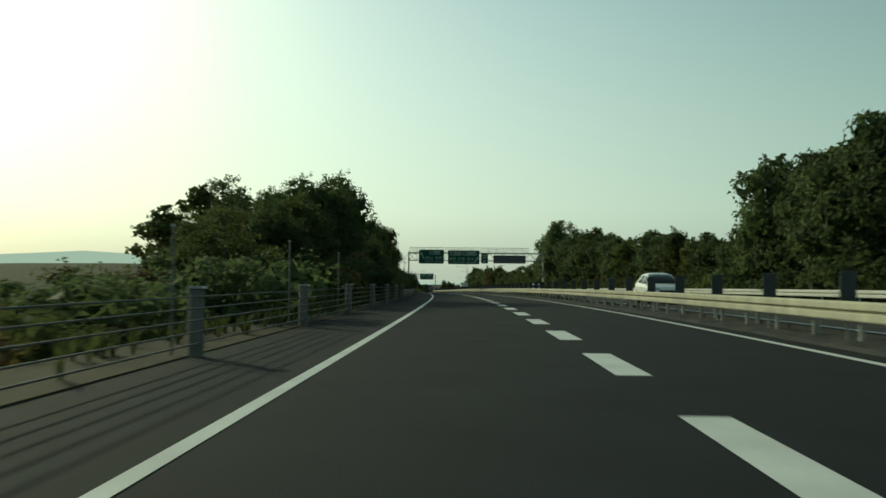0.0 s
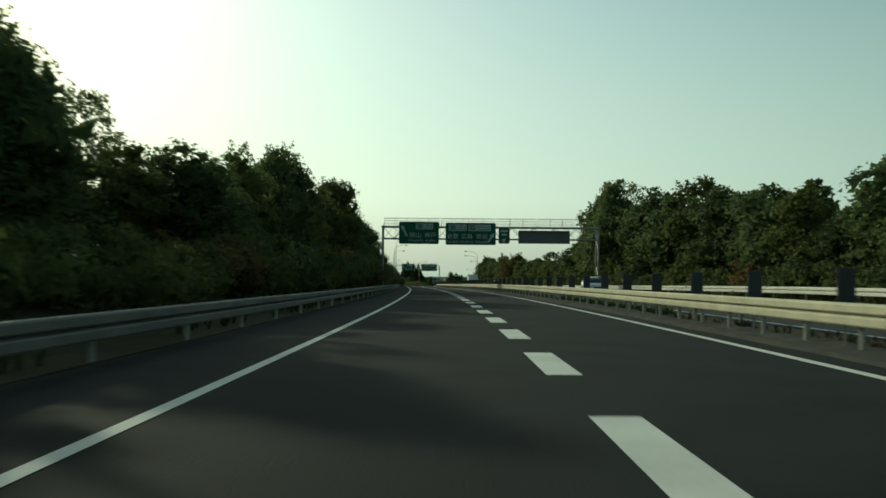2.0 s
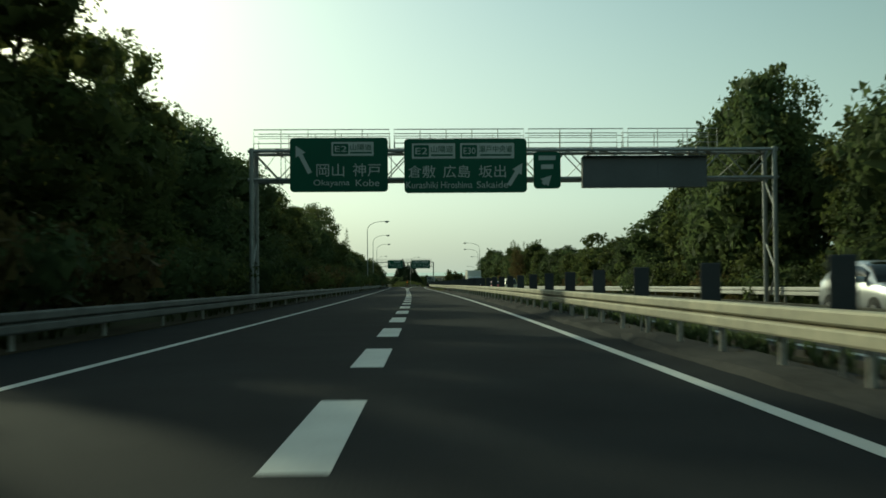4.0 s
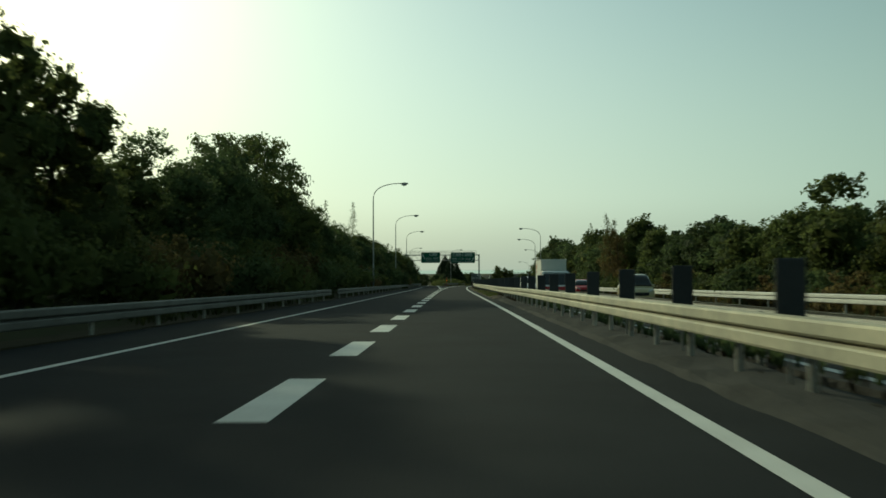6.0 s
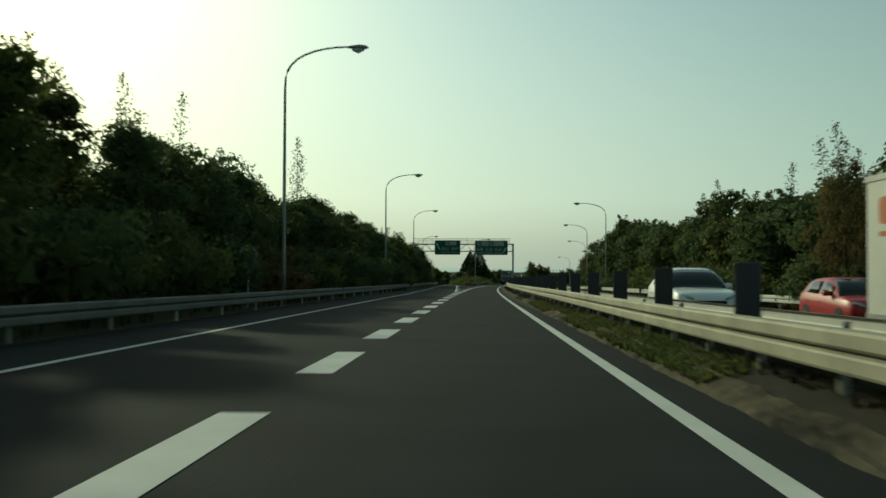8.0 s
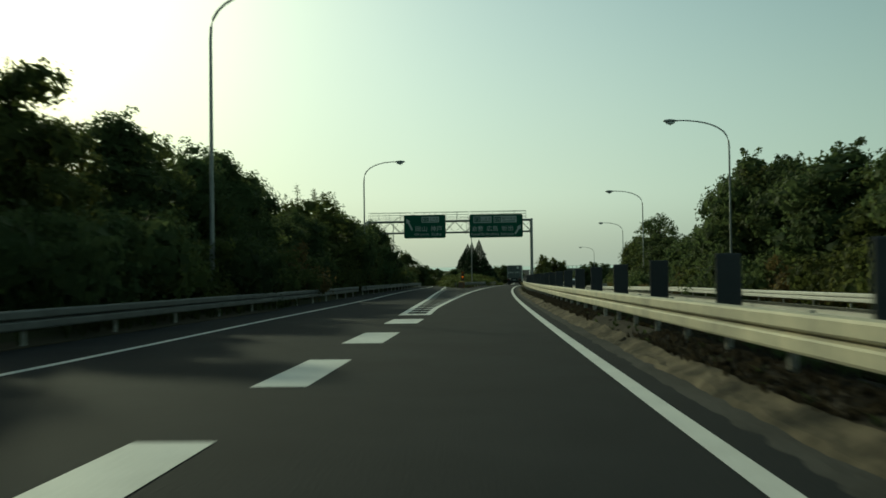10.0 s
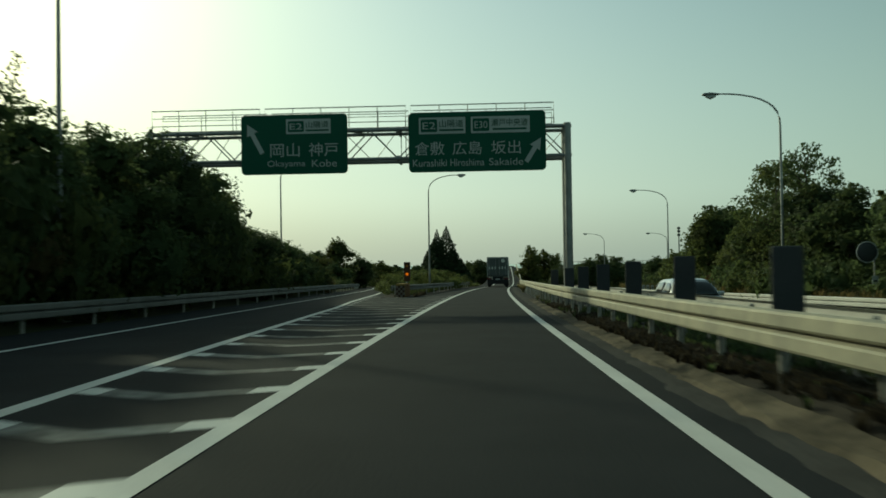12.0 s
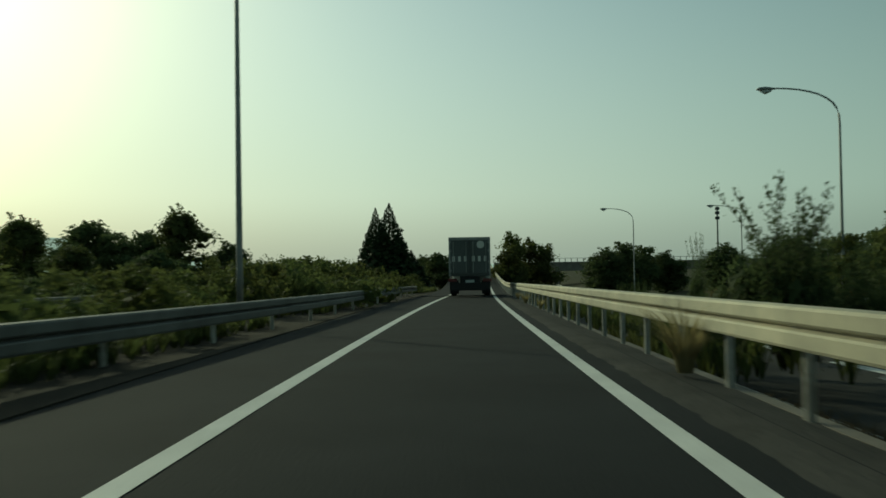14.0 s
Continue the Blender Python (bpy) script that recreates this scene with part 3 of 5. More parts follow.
first = glare_panel()
panel_s = lambda k: float(np.interp(k, [-6, 55, 71, 80, 85, 86], [-22.35, 221.65, 290.94, 329.7, 351.0, 357.7]))


def panel_spot(k, turn=0.0):
    """Panel k's pose: past the middle of the drive the row stands further behind the rail, and its panels are larger."""
    grow = float(np.interp(panel_s(k), [225, 285], [0.0, 1.0]))
    return at(panel_s(k), 4.67 + 0.23 * grow, -0.045 * grow, turn, 1.0 + 0.08 * grow)


first.matrix_basis = panel_spot(-6)
tilts = [random.uniform(-2, 2) for _ in range(94)]
for k in range(-5, 87):
    copy_thing(first, panel_spot(k, tilts[k + 5]))


# ---- street lamps ----
def street_lamp(reach):
    """A tapered steel mast with a swept arm that reaches so far to +x, and a cobra head."""
    t = thing("street_lamp", "tall grey steel street lamp with a curved arm", "street lamp", "street lamps")
    part("base_plate", boxed((-0.2, -0.2, 0), (0.2, 0.2, 0.03), 0.005), GALV, t)
    path = [(0, 0, 0.02), (0, 0, 1.5), (0, 0, 5.0), (0, 0, 8.6)]
    rad = [0.085, 0.080, 0.064, 0.050]
    for i in range(1, 10):
        a = radians(90 * i / 9)
        path.append((reach * (1 - math.cos(a)) ** 1.15, 0, 8.6 + 1.62 * math.sin(a) ** 0.8))
        rad.append(0.048 - 0.0015 * i)
    part("mast", tubed(path, rad, 10), GALV, t, smooth=True)
    bm = bmesh.new()
    tube(bm, [(reach + x, 0, z) for x, z in ((-0.05, 10.20), (0.10, 10.22), (0.40, 10.22), (0.65, 10.2), (0.77, 10.18))], [0.06, 0.10, 0.155, 0.13, 0.05], 12)
    for v in bm.verts:
        v.co.z = 10.2 + (v.co.z - 10.2) * 0.62
    part("lamp_head", bm, GALV, t, "flattened grey lamp head", True)
    bm = bmesh.new()
    tube(bm, [(reach + 0.13, 0, 10.13), (reach + 0.37, 0, 10.09), (reach + 0.61, 0, 10.13)], [0.06, 0.13, 0.06], 10)
    part("lens", bm, LENS, t, "clouded glass lamp lens", True)
    return t


def stand_lamp(s, u, head):
    """A lamp's pose on the ground with its head so high over the road."""
    z = (opp_z(s) if u > 10 else ground_z(s, u)) - 0.02
    k = (head + 0.05 - z) / 10.25
    return at(s, u, z, 180 if u > 10 else 0, k, k)


for reach, spots in ((2.5, ((248.5, -6.05, 10.5), (297.5, -7.25, 11.0), (344.9, -9.25, 11.22), (382.3, -12.1, 9.25), (392.5, -2.80, 9.15))),
                     (2.85, ((322.5, 16.4, 10.4), (370.5, 17.9, 10.7), (417.5, 20.0, 10.02), (462.3, 17.1, 7.85), (455.3, 25.6, 7.4)))):
    lamp = street_lamp(reach)
    for k, spot in enumerate(spots):
        if k:
            copy_thing(lamp, stand_lamp(*spot))
    lamp.matrix_basis = stand_lamp(*spots[0])


# ---- sign gantries ----
def text_mesh(body, size, material, parent, m, name="lettering", bold=0.0):
    cu = bpy.data.curves.new("text", "FONT")
    cu.body, cu.size, cu.extrude, cu.offset = body, size, 0.004, bold
    cu.align_x, cu.align_y = "CENTER", "CENTER"
    tmp = bpy.data.objects.new("text", cu)
    scene.collection.objects.link(tmp)
    me = bpy.data.meshes.new_from_object(tmp.evaluated_get(bpy.context.evaluated_depsgraph_get()))
    bpy.data.objects.remove(tmp)
    me.materials.clear()
    me.materials.append(material)
    return shared(name, me, parent, m)


def fitted(body, width, height, material, parent, x, z, y=-0.075, name="lettering"):
    """Lettering scaled to a width and a height on a board's face, which looks along -y."""
    ob = text_mesh(body, 1.0, material, parent, Matrix(), name)
    xs, ys = [v.co.x for v in ob.data.vertices], [v.co.y for v in ob.data.vertices]
    w, h = max(xs) - min(xs), max(ys) - min(ys)
    cx, cy = (max(xs) + min(xs)) / 2, (max(ys) + min(ys)) / 2
    turn = Matrix.Rotation(math.pi / 2, 4, "X")
    ob.matrix_basis = Matrix.Translation((x, y, z)) @ turn @ Matrix.Diagonal((width / w, height / h, 1, 1)) @ Matrix.Translation((-cx, -cy, 0))
    return ob


def rounded(w, h, r, y0, y1):
    """A plate in the x-z plane with rounded corners, between y0 and y1."""
    bm, pts = bmesh.new(), []
    for cx, cz, a0 in ((w / 2 - r, h / 2 - r, 0), (-w / 2 + r, h / 2 - r, 90), (-w / 2 + r, -h / 2 + r, 180), (w / 2 - r, -h / 2 + r, 270)):
        for k in range(6):
            a = radians(a0 + 18 * k)
            pts.append((cx + r * math.cos(a), cz + r * math.sin(a)))
    f = [bm.verts.new((x, y0, z)) for x, z in pts]
    b = [bm.verts.new((x, y1, z)) for x, z in pts]
    bm.faces.new(f)
    bm.faces.new(b[::-1])
    for i in range(len(pts)):
        j = (i + 1) % len(pts)
        bm.faces.new((f[j], f[i], b[i], b[j]))
    return bm


def arrow(parent, x, z, length, lean):
    """A white arrow that leans by so many degrees from upright."""
    bm = bmesh.new()
    w, hd = 0.085, 0.22
    pts = [(-w, -length / 2), (w, -length / 2), (w, length / 2 - 0.42), (hd, length / 2 - 0.42), (0, length / 2), (-hd, length / 2 - 0.42), (-w, length / 2 - 0.42)]
    a = radians(lean)
    f = [bm.verts.new((x + px * math.cos(a) + pz * math.sin(a), -0.068, z - px * math.sin(a) + pz * math.cos(a))) for px, pz in pts]
    b = [bm.verts.new((v.co.x, -0.06, v.co.z)) for v in f]
    bm.faces.new(f)
    for i in range(len(pts)):
        j = (i + 1) % len(pts)
        bm.faces.new((f[j], f[i], b[i], b[j]))
    part("arrow", bm, SIGN_WHITE, parent, "white painted arrow")


def shifted(bm, x, z):
    for v in bm.verts:
        v.co.x += x
        v.co.z += z
    return bm


def board(w, h, label):
    t = thing("motorway_sign", label, "road sign", "motorway signs")
    part("panel", rounded(w, h, 0.16, -0.055, 0.03), GREEN, t, "green enamel panel")
    for z in (-h * 0.28, h * 0.28):
        part("mounting_rail", boxed((-w / 2 + 0.1, 0.031, z - 0.05), (w / 2 - 0.1, 0.10, z + 0.05)), GALV, t)
    return t


def route_plate(parent, x, z, w, h, route, name):
    plate = part("route_plate", shifted(rounded(w, h, 0.03, -0.066, -0.056), x, z), SIGN_WHITE, parent, "white route name plate")
    bw = min(0.62, w * 0.36)
    bx = x - w / 2 + bw / 2 + 0.07
    part("route_badge", shifted(rounded(bw, h - 0.14, 0.05, -0.071, -0.067), bx, z), GREEN, plate, "green route number badge")
    fitted(route, bw * 0.78, h * 0.42, SIGN_WHITE, plate, bx, z, -0.078)
    tx = (bx + bw / 2 + x + w / 2) / 2
    fitted(name, (x + w / 2) - (bx + bw / 2) - 0.16, h * 0.46, GREEN, plate, tx, z + h * 0.12, -0.074)
    part("small_print", boxed((tx - (w - bw) * 0.40, -0.072, z - h * 0.34), (tx + (w - bw) * 0.40, -0.067, z - h * 0.22)), GREEN, plate)


def left_board(w, h):
    t = board(w, h, "green motorway sign for Okayama and Kobe")
    arrow(t, -w / 2 + 0.52, h * 0.10, 1.25, -27)
    route_plate(t, 0.55, h / 2 - 0.46, 1.7, 0.56, "E2", "山陽道")
    fitted("岡山", 1.12, 0.52, SIGN_WHITE, t, -0.35, -0.22)
    fitted("神戸", 1.12, 0.52, SIGN_WHITE, t, 1.12, -0.22)
    fitted("Okayama", 1.45, 0.30, SIGN_WHITE, t, -0.30, -0.76)
    fitted("Kobe", 0.95, 0.27, SIGN_WHITE, t, 1.15, -0.74)
    return t


def right_board(w, h):
    t = board(w, h, "green motorway sign for Kurashiki, Hiroshima and Sakaide")
    arrow(t, w / 2 - 0.46, -0.36, 1.05, 32)
    route_plate(t, -1.30, h / 2 - 0.50, 1.75, 0.62, "E2", "山陽道")
    route_plate(t, 0.88, h / 2 - 0.50, 2.2, 0.62, "E30", "瀬戸中央道")
    for body, x, lat, lw in (("倉敷", -1.78, "Kurashiki", 1.27), ("広島", -0.37, "Hiroshima", 1.27), ("坂出", 1.08, "Sakaide", 1.27)):
        fitted(body, 1.10, 0.50, SIGN_WHITE, t, x, -0.24)
        fitted(lat, lw, 0.27, SIGN_WHITE, t, x, -0.78)
    return t


def small_board(w, h):
    t = board(w, h, "small green motorway sign with an arrow")
    for k, ww in enumerate((0.7, 0.5)):
        part("text_bar", boxed((-ww / 2, -0.062, h / 2 - 0.34 - 0.36 * k), (ww / 2, -0.056, h / 2 - 0.16 - 0.36 * k)), SIGN_WHITE, t, "unreadable white wording")
    arrow(t, 0.0, -h / 2 + 0.36, 0.5, 45)
    return t


def grey_board(w, h):
    t = thing("message_board", "unlit grey electronic message board", "message board")
    part("housing", boxed((-w / 2, -0.05, -h / 2), (w / 2, 0.30, h / 2), 0.02), SCREEN_GREY, t)
    for k in range(5):
        x = -w / 2 + w * (k + 0.5) / 5
        part("screen_panel", boxed((x - w / 10 + 0.03, -0.06, -h / 2 + 0.14), (x + w / 10 - 0.03, -0.051, h / 2 - 0.1)), SCREEN_GREY, t, "matt grey screen panel")
    part("hood", boxed((-w / 2, -0.28, h / 2 - 0.02), (w / 2, -0.04, h / 2 + 0.02)), SIGN_GREY, t)
    return t


def gantry(s, u0, u1, top, low, label, rail_top, rails, foot0, foot1, leg=0.14):
    """A box truss over the road on two twin-legged towers, with a catwalk's handrails on top."""
    t = thing("sign_gantry", label, "gantry", "sign gantries")
    t.matrix_basis = at(s, 0)
    depth = 1.1
    for u, foot in ((u0, foot0), (u1, foot1)):
        for y in (0.0, depth):
            part("leg", tubed([(u, y, foot), (u, y, foot + 0.06), (u, y, foot + 0.061), (u, y, top + 0.12)], [0.24, 0.24, leg, leg], 12), GALV, t, smooth=False)
        n = int((low - foot) / 1.15)
        for k in range(n):
            z0, z1 = foot + 0.3 + (low - foot - 0.3) * k / n, foot + 0.3 + (low - foot - 0.3) * (k + 1) / n
            a, b = (0.0, depth) if k % 2 else (depth, 0.0)
            part("lacing", tubed([(u, a, z0), (u, b, z1)], 0.04, 6), GALV, t)
    for y in (0.0, depth):
        for z in (low, top):
            part("chord", tubed([(u0 - 0.15, y, z), (u1 + 0.15, y, z)], 0.068, 8), GALV, t)
    n = int((u1 - u0) / 1.05)
    for k in range(n):
        x0, x1 = u0 + (u1 - u0) * k / n, u0 + (u1 - u0) * (k + 1) / n
        for y in (0.0, depth):
            z0, z1 = (low, top) if k % 2 else (top, low)
            part("diagonal", tubed([(x0, y, z0), (x1, y, z1)], 0.026, 6), GALV, t)
            node = bmesh.new()
            bmesh.ops.create_uvsphere(node, u_segments=8, v_segments=6, radius=0.085, matrix=Matrix.Translation((x0, y, z0)) @ Matrix.Diagonal((1.1, 1, 0.9, 1)))
            part("node", node, GALV, t, "", True)
        part("lattice_rod", tubed([(x0, 0, top), (x1, depth, low)] if k % 2 else [(x0, depth, low), (x1, 0, top)], 0.015, 5), GALV, t)
        if k % 2:
            for z in (low, top):
                part("cross_brace", tubed([(x0, 0, z), (x1, depth, z)], 0.03, 6), GALV, t)
        if k % 4 == 1:
            for dx in (0.12, 0.30):
                part("upright", tubed([(x0 + dx, 0, low), (x0 + dx, 0, top)], 0.016, 5), GALV, t)
            for z in (low, top):
                part("flange", tubed([(x0 - 0.05, 0, z), (x0 + 0.05, 0, z)], 0.12, 10), GALV, t)
                part("flange", tubed([(x0 - 0.05, depth, z), (x0 + 0.05, depth, z)], 0.12, 10), GALV, t)
    part("catwalk", boxed((u0, 0.15, top + 0.07), (u1, depth - 0.15, top + 0.11)), GALV, t)
    for a, b in rails:
        rail = part("handrail", tubed([(a, -0.05, top + 0.1), (a, -0.05, rail_top), (b, -0.05, rail_top), (b, -0.05, top + 0.1)], 0.022, 6), GALV, t)
        for z in (0.35, 0.68):
            part("mid_rail", tubed([(a, -0.05, top + (rail_top - top) * z), (b, -0.05, top + (rail_top - top) * z)], 0.016, 6), GALV, rail)
        for k in range(1, int((b - a) / 1.0)):
            x = a + k * (b - a) / int((b - a) / 1.0)
            part("baluster", tubed([(x, -0.05, top), (x, -0.05, rail_top)], 0.016, 6), GALV, rail)
        back = part("back_handrail", tubed([(a, depth, top + 0.1), (a, depth, rail_top), (b, depth, rail_top), (b, depth, top + 0.1)], 0.020, 6), GALV, t)
        for z in (0.30, 0.55, 0.78):
            part("mid_rail", tubed([(a, depth, top + (rail_top - top) * z), (b, depth, top + (rail_top - top) * z)], 0.014, 6), GALV, back)
        for k in range(1, int((b - a) / 1.1)):
            x = a + k * (b - a) / int((b - a) / 1.1) + 0.16
            part("baluster", tubed([(x, depth, top), (x, depth, rail_top)], 0.015, 6), GALV, back)
    return t


gantry(146.1, -6.2, 15.3, 6.38, 5.22, "grey steel truss gantry spanning both carriageways", 7.25, ((-6.1, -0.6), (-0.4, 4.9), (5.1, 9.0), (9.2, 12.9)), -0.1, -0.3, 0.10)
left_board(3.95, 2.2).matrix_basis = at(145.85, -2.63, 5.78)
right_board(4.98, 2.2).matrix_basis = at(145.85, 2.5, 5.72)
small_board(1.1, 1.5).matrix_basis = at(145.85, 5.82, 5.52)
grey_board(5.1, 1.25).matrix_basis = at(145.75, 9.8, 5.42)
gantry(355.35, -10.7, 5.3, 6.70, 5.60, "grey steel truss gantry over the fork", 7.60, ((-10.6, -6.4), (-6.2, -0.8), (-0.6, 4.8)), -0.1, -0.1)
left_board(4.05, 2.26).matrix_basis = at(355.05, -5.02, 6.18)
right_board(5.14, 2.24).matrix_basis = at(355.05, 1.9, 6.14)


# ---- vehicles: each looks along -y, its nose at the origin ----
def loft(bm, rings, close=True):
    """Skin a row of closed rings of equal length."""
    vs = [[bm.verts.new(p) for p in ring] for ring in rings]
    n = len(vs[0])
    for a, b in zip(vs, vs[1:]):
        for k in range(n):
            bm.faces.new((a[k], a[(k + 1) % n], b[(k + 1) % n], b[k]))
    if close:
        bm.faces.new(vs[0][::-1])
        bm.faces.new(vs[-1])
    bmesh.ops.recalc_face_normals(bm, faces=bm.faces)
    return bm


def hull_ring(y, w, z0, belt, top, tuck):
    """A car's cross-section: half width w, sill z0, belt line, and the top of hood or roof, drawn in by tuck."""
    h = belt - z0
    rise = max(0.0, top - belt)
    half = [(w * 0.80, z0), (w * 0.95, z0 + 0.05), (w, z0 + h * 0.40), (w * 0.985, z0 + h * 0.72), (w * 0.955, belt - 0.02), (w * 0.93, belt + 0.01),
            (w * (0.92 - tuck), belt + rise * 0.90 + 0.012), (w * (0.80 - tuck), top + 0.02), (w * 0.35, top + 0.035)]
    return [Vector((x, y, z)) for x, z in half] + [Vector((-x, y, z)) for x, z in half[::-1]]


def wheel(parent, x, y, r, w=0.2):
    side = 1 if x > 0 else -1
    bm = bmesh.new()
    tube(bm, [(x - side * w / 2, y, r), (x - side * w * 0.42, y, r), (x + side * w * 0.36, y, r), (x + side * w / 2, y, r)], [r * 0.9, r, r, r * 0.9], 20)
    tyre = part("wheel", bm, RUBBER, parent, "black rubber tyre", True)
    part("rim", tubed([(x + side * w * 0.42, y, r), (x + side * (w / 2 + 0.008), y, r)], [r * 0.66, r * 0.6], 16), RIM, tyre, "alloy rim")


def car(name, label, paint, L, W, H, nose, belt, base, roof, wheel_r=0.31):
    """A car from its length, width and height; nose: hood height; base and roof: y at which the glasshouse starts and ends, below and above."""
    t = thing(name, label, "car", "oncoming cars")
    w, sill = W / 2, 0.19
    (b0, b1), (r0, r1) = base, roof
    st = [(0.0, 0.72, 0.40, nose - 0.34, nose - 0.30, 0.0), (0.06, 0.86, 0.26, nose - 0.22, nose - 0.17, 0.0), (0.22, 0.95, 0.20, nose - 0.12, nose - 0.07, 0.0),
          (0.50, 0.99, sill, nose - 0.06, nose - 0.02, 0.0), (b0 * 0.85, 1.0, sill, belt - 0.07, nose + 0.05, 0.0), (b0, 1.0, sill, belt - 0.05, belt - 0.02, 0.02),
          ((b0 + r0) / 2, 1.0, sill, belt - 0.02, (belt + H) / 2 + 0.04, 0.12), (r0, 1.0, sill, belt, H - 0.07, 0.20), (r0 + 0.45, 1.0, sill, belt + 0.01, H - 0.02, 0.22),
          ((r0 + r1) / 2 + 0.2, 1.0, sill, belt + 0.02, H - 0.035, 0.22), (r1 - 0.25, 1.0, sill, belt + 0.05, H - 0.06, 0.22), (r1, 0.99, sill, belt + 0.06, H - 0.11, 0.22),
          (b1, 0.965, 0.22, belt + 0.02, belt + 0.05, 0.06), (L - 0.06, 0.94, 0.26, belt - 0.10, belt - 0.05, 0.02), (L, 0.86, 0.38, belt - 0.20, belt - 0.16, 0.0)]
    rings = [hull_ring(y, w * k, z0, zb, zt, tk) for y, k, z0, zb, zt, tk in st]
    ys = [r[0].y for r in rings]
    part("body", loft(bmesh.new(), rings), paint, t, "glossy painted body", True)

    def skin(y, i, f, sx, out=0.012):
        """A point just outside the body at y, f of the way from ring point i to the next."""
        k = max(j for j in range(len(ys) - 1) if ys[j] <= y)
        g = (y - ys[k]) / (ys[k + 1] - ys[k])
        a, b = rings[k][i].lerp(rings[k + 1][i], g), rings[k][i + 1].lerp(rings[k + 1][i + 1], g)
        c = a.lerp(b, f)
        return (sx * (c.x + out), y, c.z + out * 0.4)

    def pane(name, rows, text):
        """A sheet through rows of points, folded back at its rim."""
        bm = bmesh.new()
        grid = [[bm.verts.new(p) for p in row] for row in rows]
        for ra, rb in zip(grid, grid[1:]):
            for i in range(len(ra) - 1):
                bm.faces.new((ra[i], ra[i + 1], rb[i + 1], rb[i]))
        bmesh.ops.recalc_face_normals(bm, faces=bm.faces)
        bmesh.ops.solidify(bm, geom=bm.faces[:], thickness=0.008)
        return part(name, bm, CAR_GLASS, t, text, True)

    def cross(y, lift, inset):
        """Points across the car's top at y."""
        k = max(j for j in range(len(ys) - 1) if ys[j] <= y)
        g = (y - ys[k]) / (ys[k + 1] - ys[k])
        row = [rings[k][i].lerp(rings[k + 1][i], g) for i in range(6, 12)]
        return [(p.x * inset, y - lift * 0.5, p.z + lift) for p in row]

    pane("windscreen", [cross(b0 + (r0 - b0) * f, 0.014, 0.97) for f in (0.04, 0.3, 0.5, 0.75, 0.97)], "dark tinted windscreen")
    pane("rear_window", [[(x, y + 0.02, z) for x, y, z in cross(r1 + (b1 - r1) * f, 0.012, 0.93)] for f in (0.08, 0.5, 0.85)], "dark rear window")
    mid = (b0 + r1) / 2 + 0.12
    for sx in (1, -1):
        for y0, y1, z in ((b0 + 0.42, mid - 0.05, 0.10), (mid + 0.05, r1 - 0.12, 0.08)):
            n = [y0 + (y1 - y0) * k / 4 for k in range(5)]
            pane("side_window", [[skin(y, 5, z + (0.88 - z) * f, sx) for y in n] for f in (0.0, 0.5, 1.0)], "dark side window")
        bm = bmesh.new()
        tube(bm, [(sx * w * 0.46, 0.03, nose - 0.20), (sx * w * 0.62, 0.09, nose - 0.165), (sx * w * 0.80, 0.20, nose - 0.14), (sx * w * 0.90, 0.42, nose - 0.11)], [0.03, 0.065, 0.07, 0.02], 10)
        part("headlight", bm, LENS, t, "clear headlight lens", True)
        part("fog_lamp", boxed((sx * w * 0.70 - 0.07, 0.02, 0.38), (sx * w * 0.70 + 0.07, 0.12, 0.45), 0.02), BLACK, t, "dark fog lamp recess", True)
        x0 = sx * (w + 0.06)
        part("mirror", boxed((x0 - 0.10, b0 + 0.42, belt + 0.02), (x0 + 0.10, b0 + 0.56, belt + 0.16), 0.04), paint, t, "", True)
        for y in (0.82, L - 0.78):
            part("wheel_arch", tubed([(sx * (w - 0.10), y, wheel_r + 0.02), (sx * (w + 0.006), y, wheel_r + 0.02)], wheel_r + 0.055, 20), BLACK, t)
            wheel(t, sx * (w - 0.08), y, wheel_r)
        for y in (mid - 0.22, mid + 0.75):
            part("door_handle", boxed((sx * w * 0.98 - 0.012, y, belt - 0.17), (sx * w * 0.98 + 0.012, y + 0.17, belt - 0.14), 0.005), CHROME, t)
        part("tail_light", boxed((sx * w * 0.78 - 0.09, L - 0.16, belt - 0.22), (sx * w * 0.78 + 0.09, L - 0.01, belt - 0.04), 0.03), TAIL, t, "red tail light", True)
        part("sill", boxed((sx * (w - 0.05) - 0.03, 1.2, 0.17), (sx * (w - 0.05) + 0.03, L - 1.2, 0.27), 0.02), BLACK, t, "dark sill")
    part("grille", boxed((-w * 0.50, -0.015, nose - 0.42), (w * 0.50, 0.10, nose - 0.24), 0.03), BLACK, t, "dark grille", True)
    part("bumper", boxed((-w * 0.74, -0.02, 0.21), (w * 0.74, 0.12, 0.33), 0.04), BLACK, t, "dark lower bumper", True)
    part("number_plate", boxed((-0.17, -0.03, 0.36), (0.17, 0.0, 0.50), 0.004), SIGN_WHITE, t, "plain white plate")
    return t


def put(t, s, u):
    t.matrix_basis = at(s, u, opp_z(s) + 0.008)


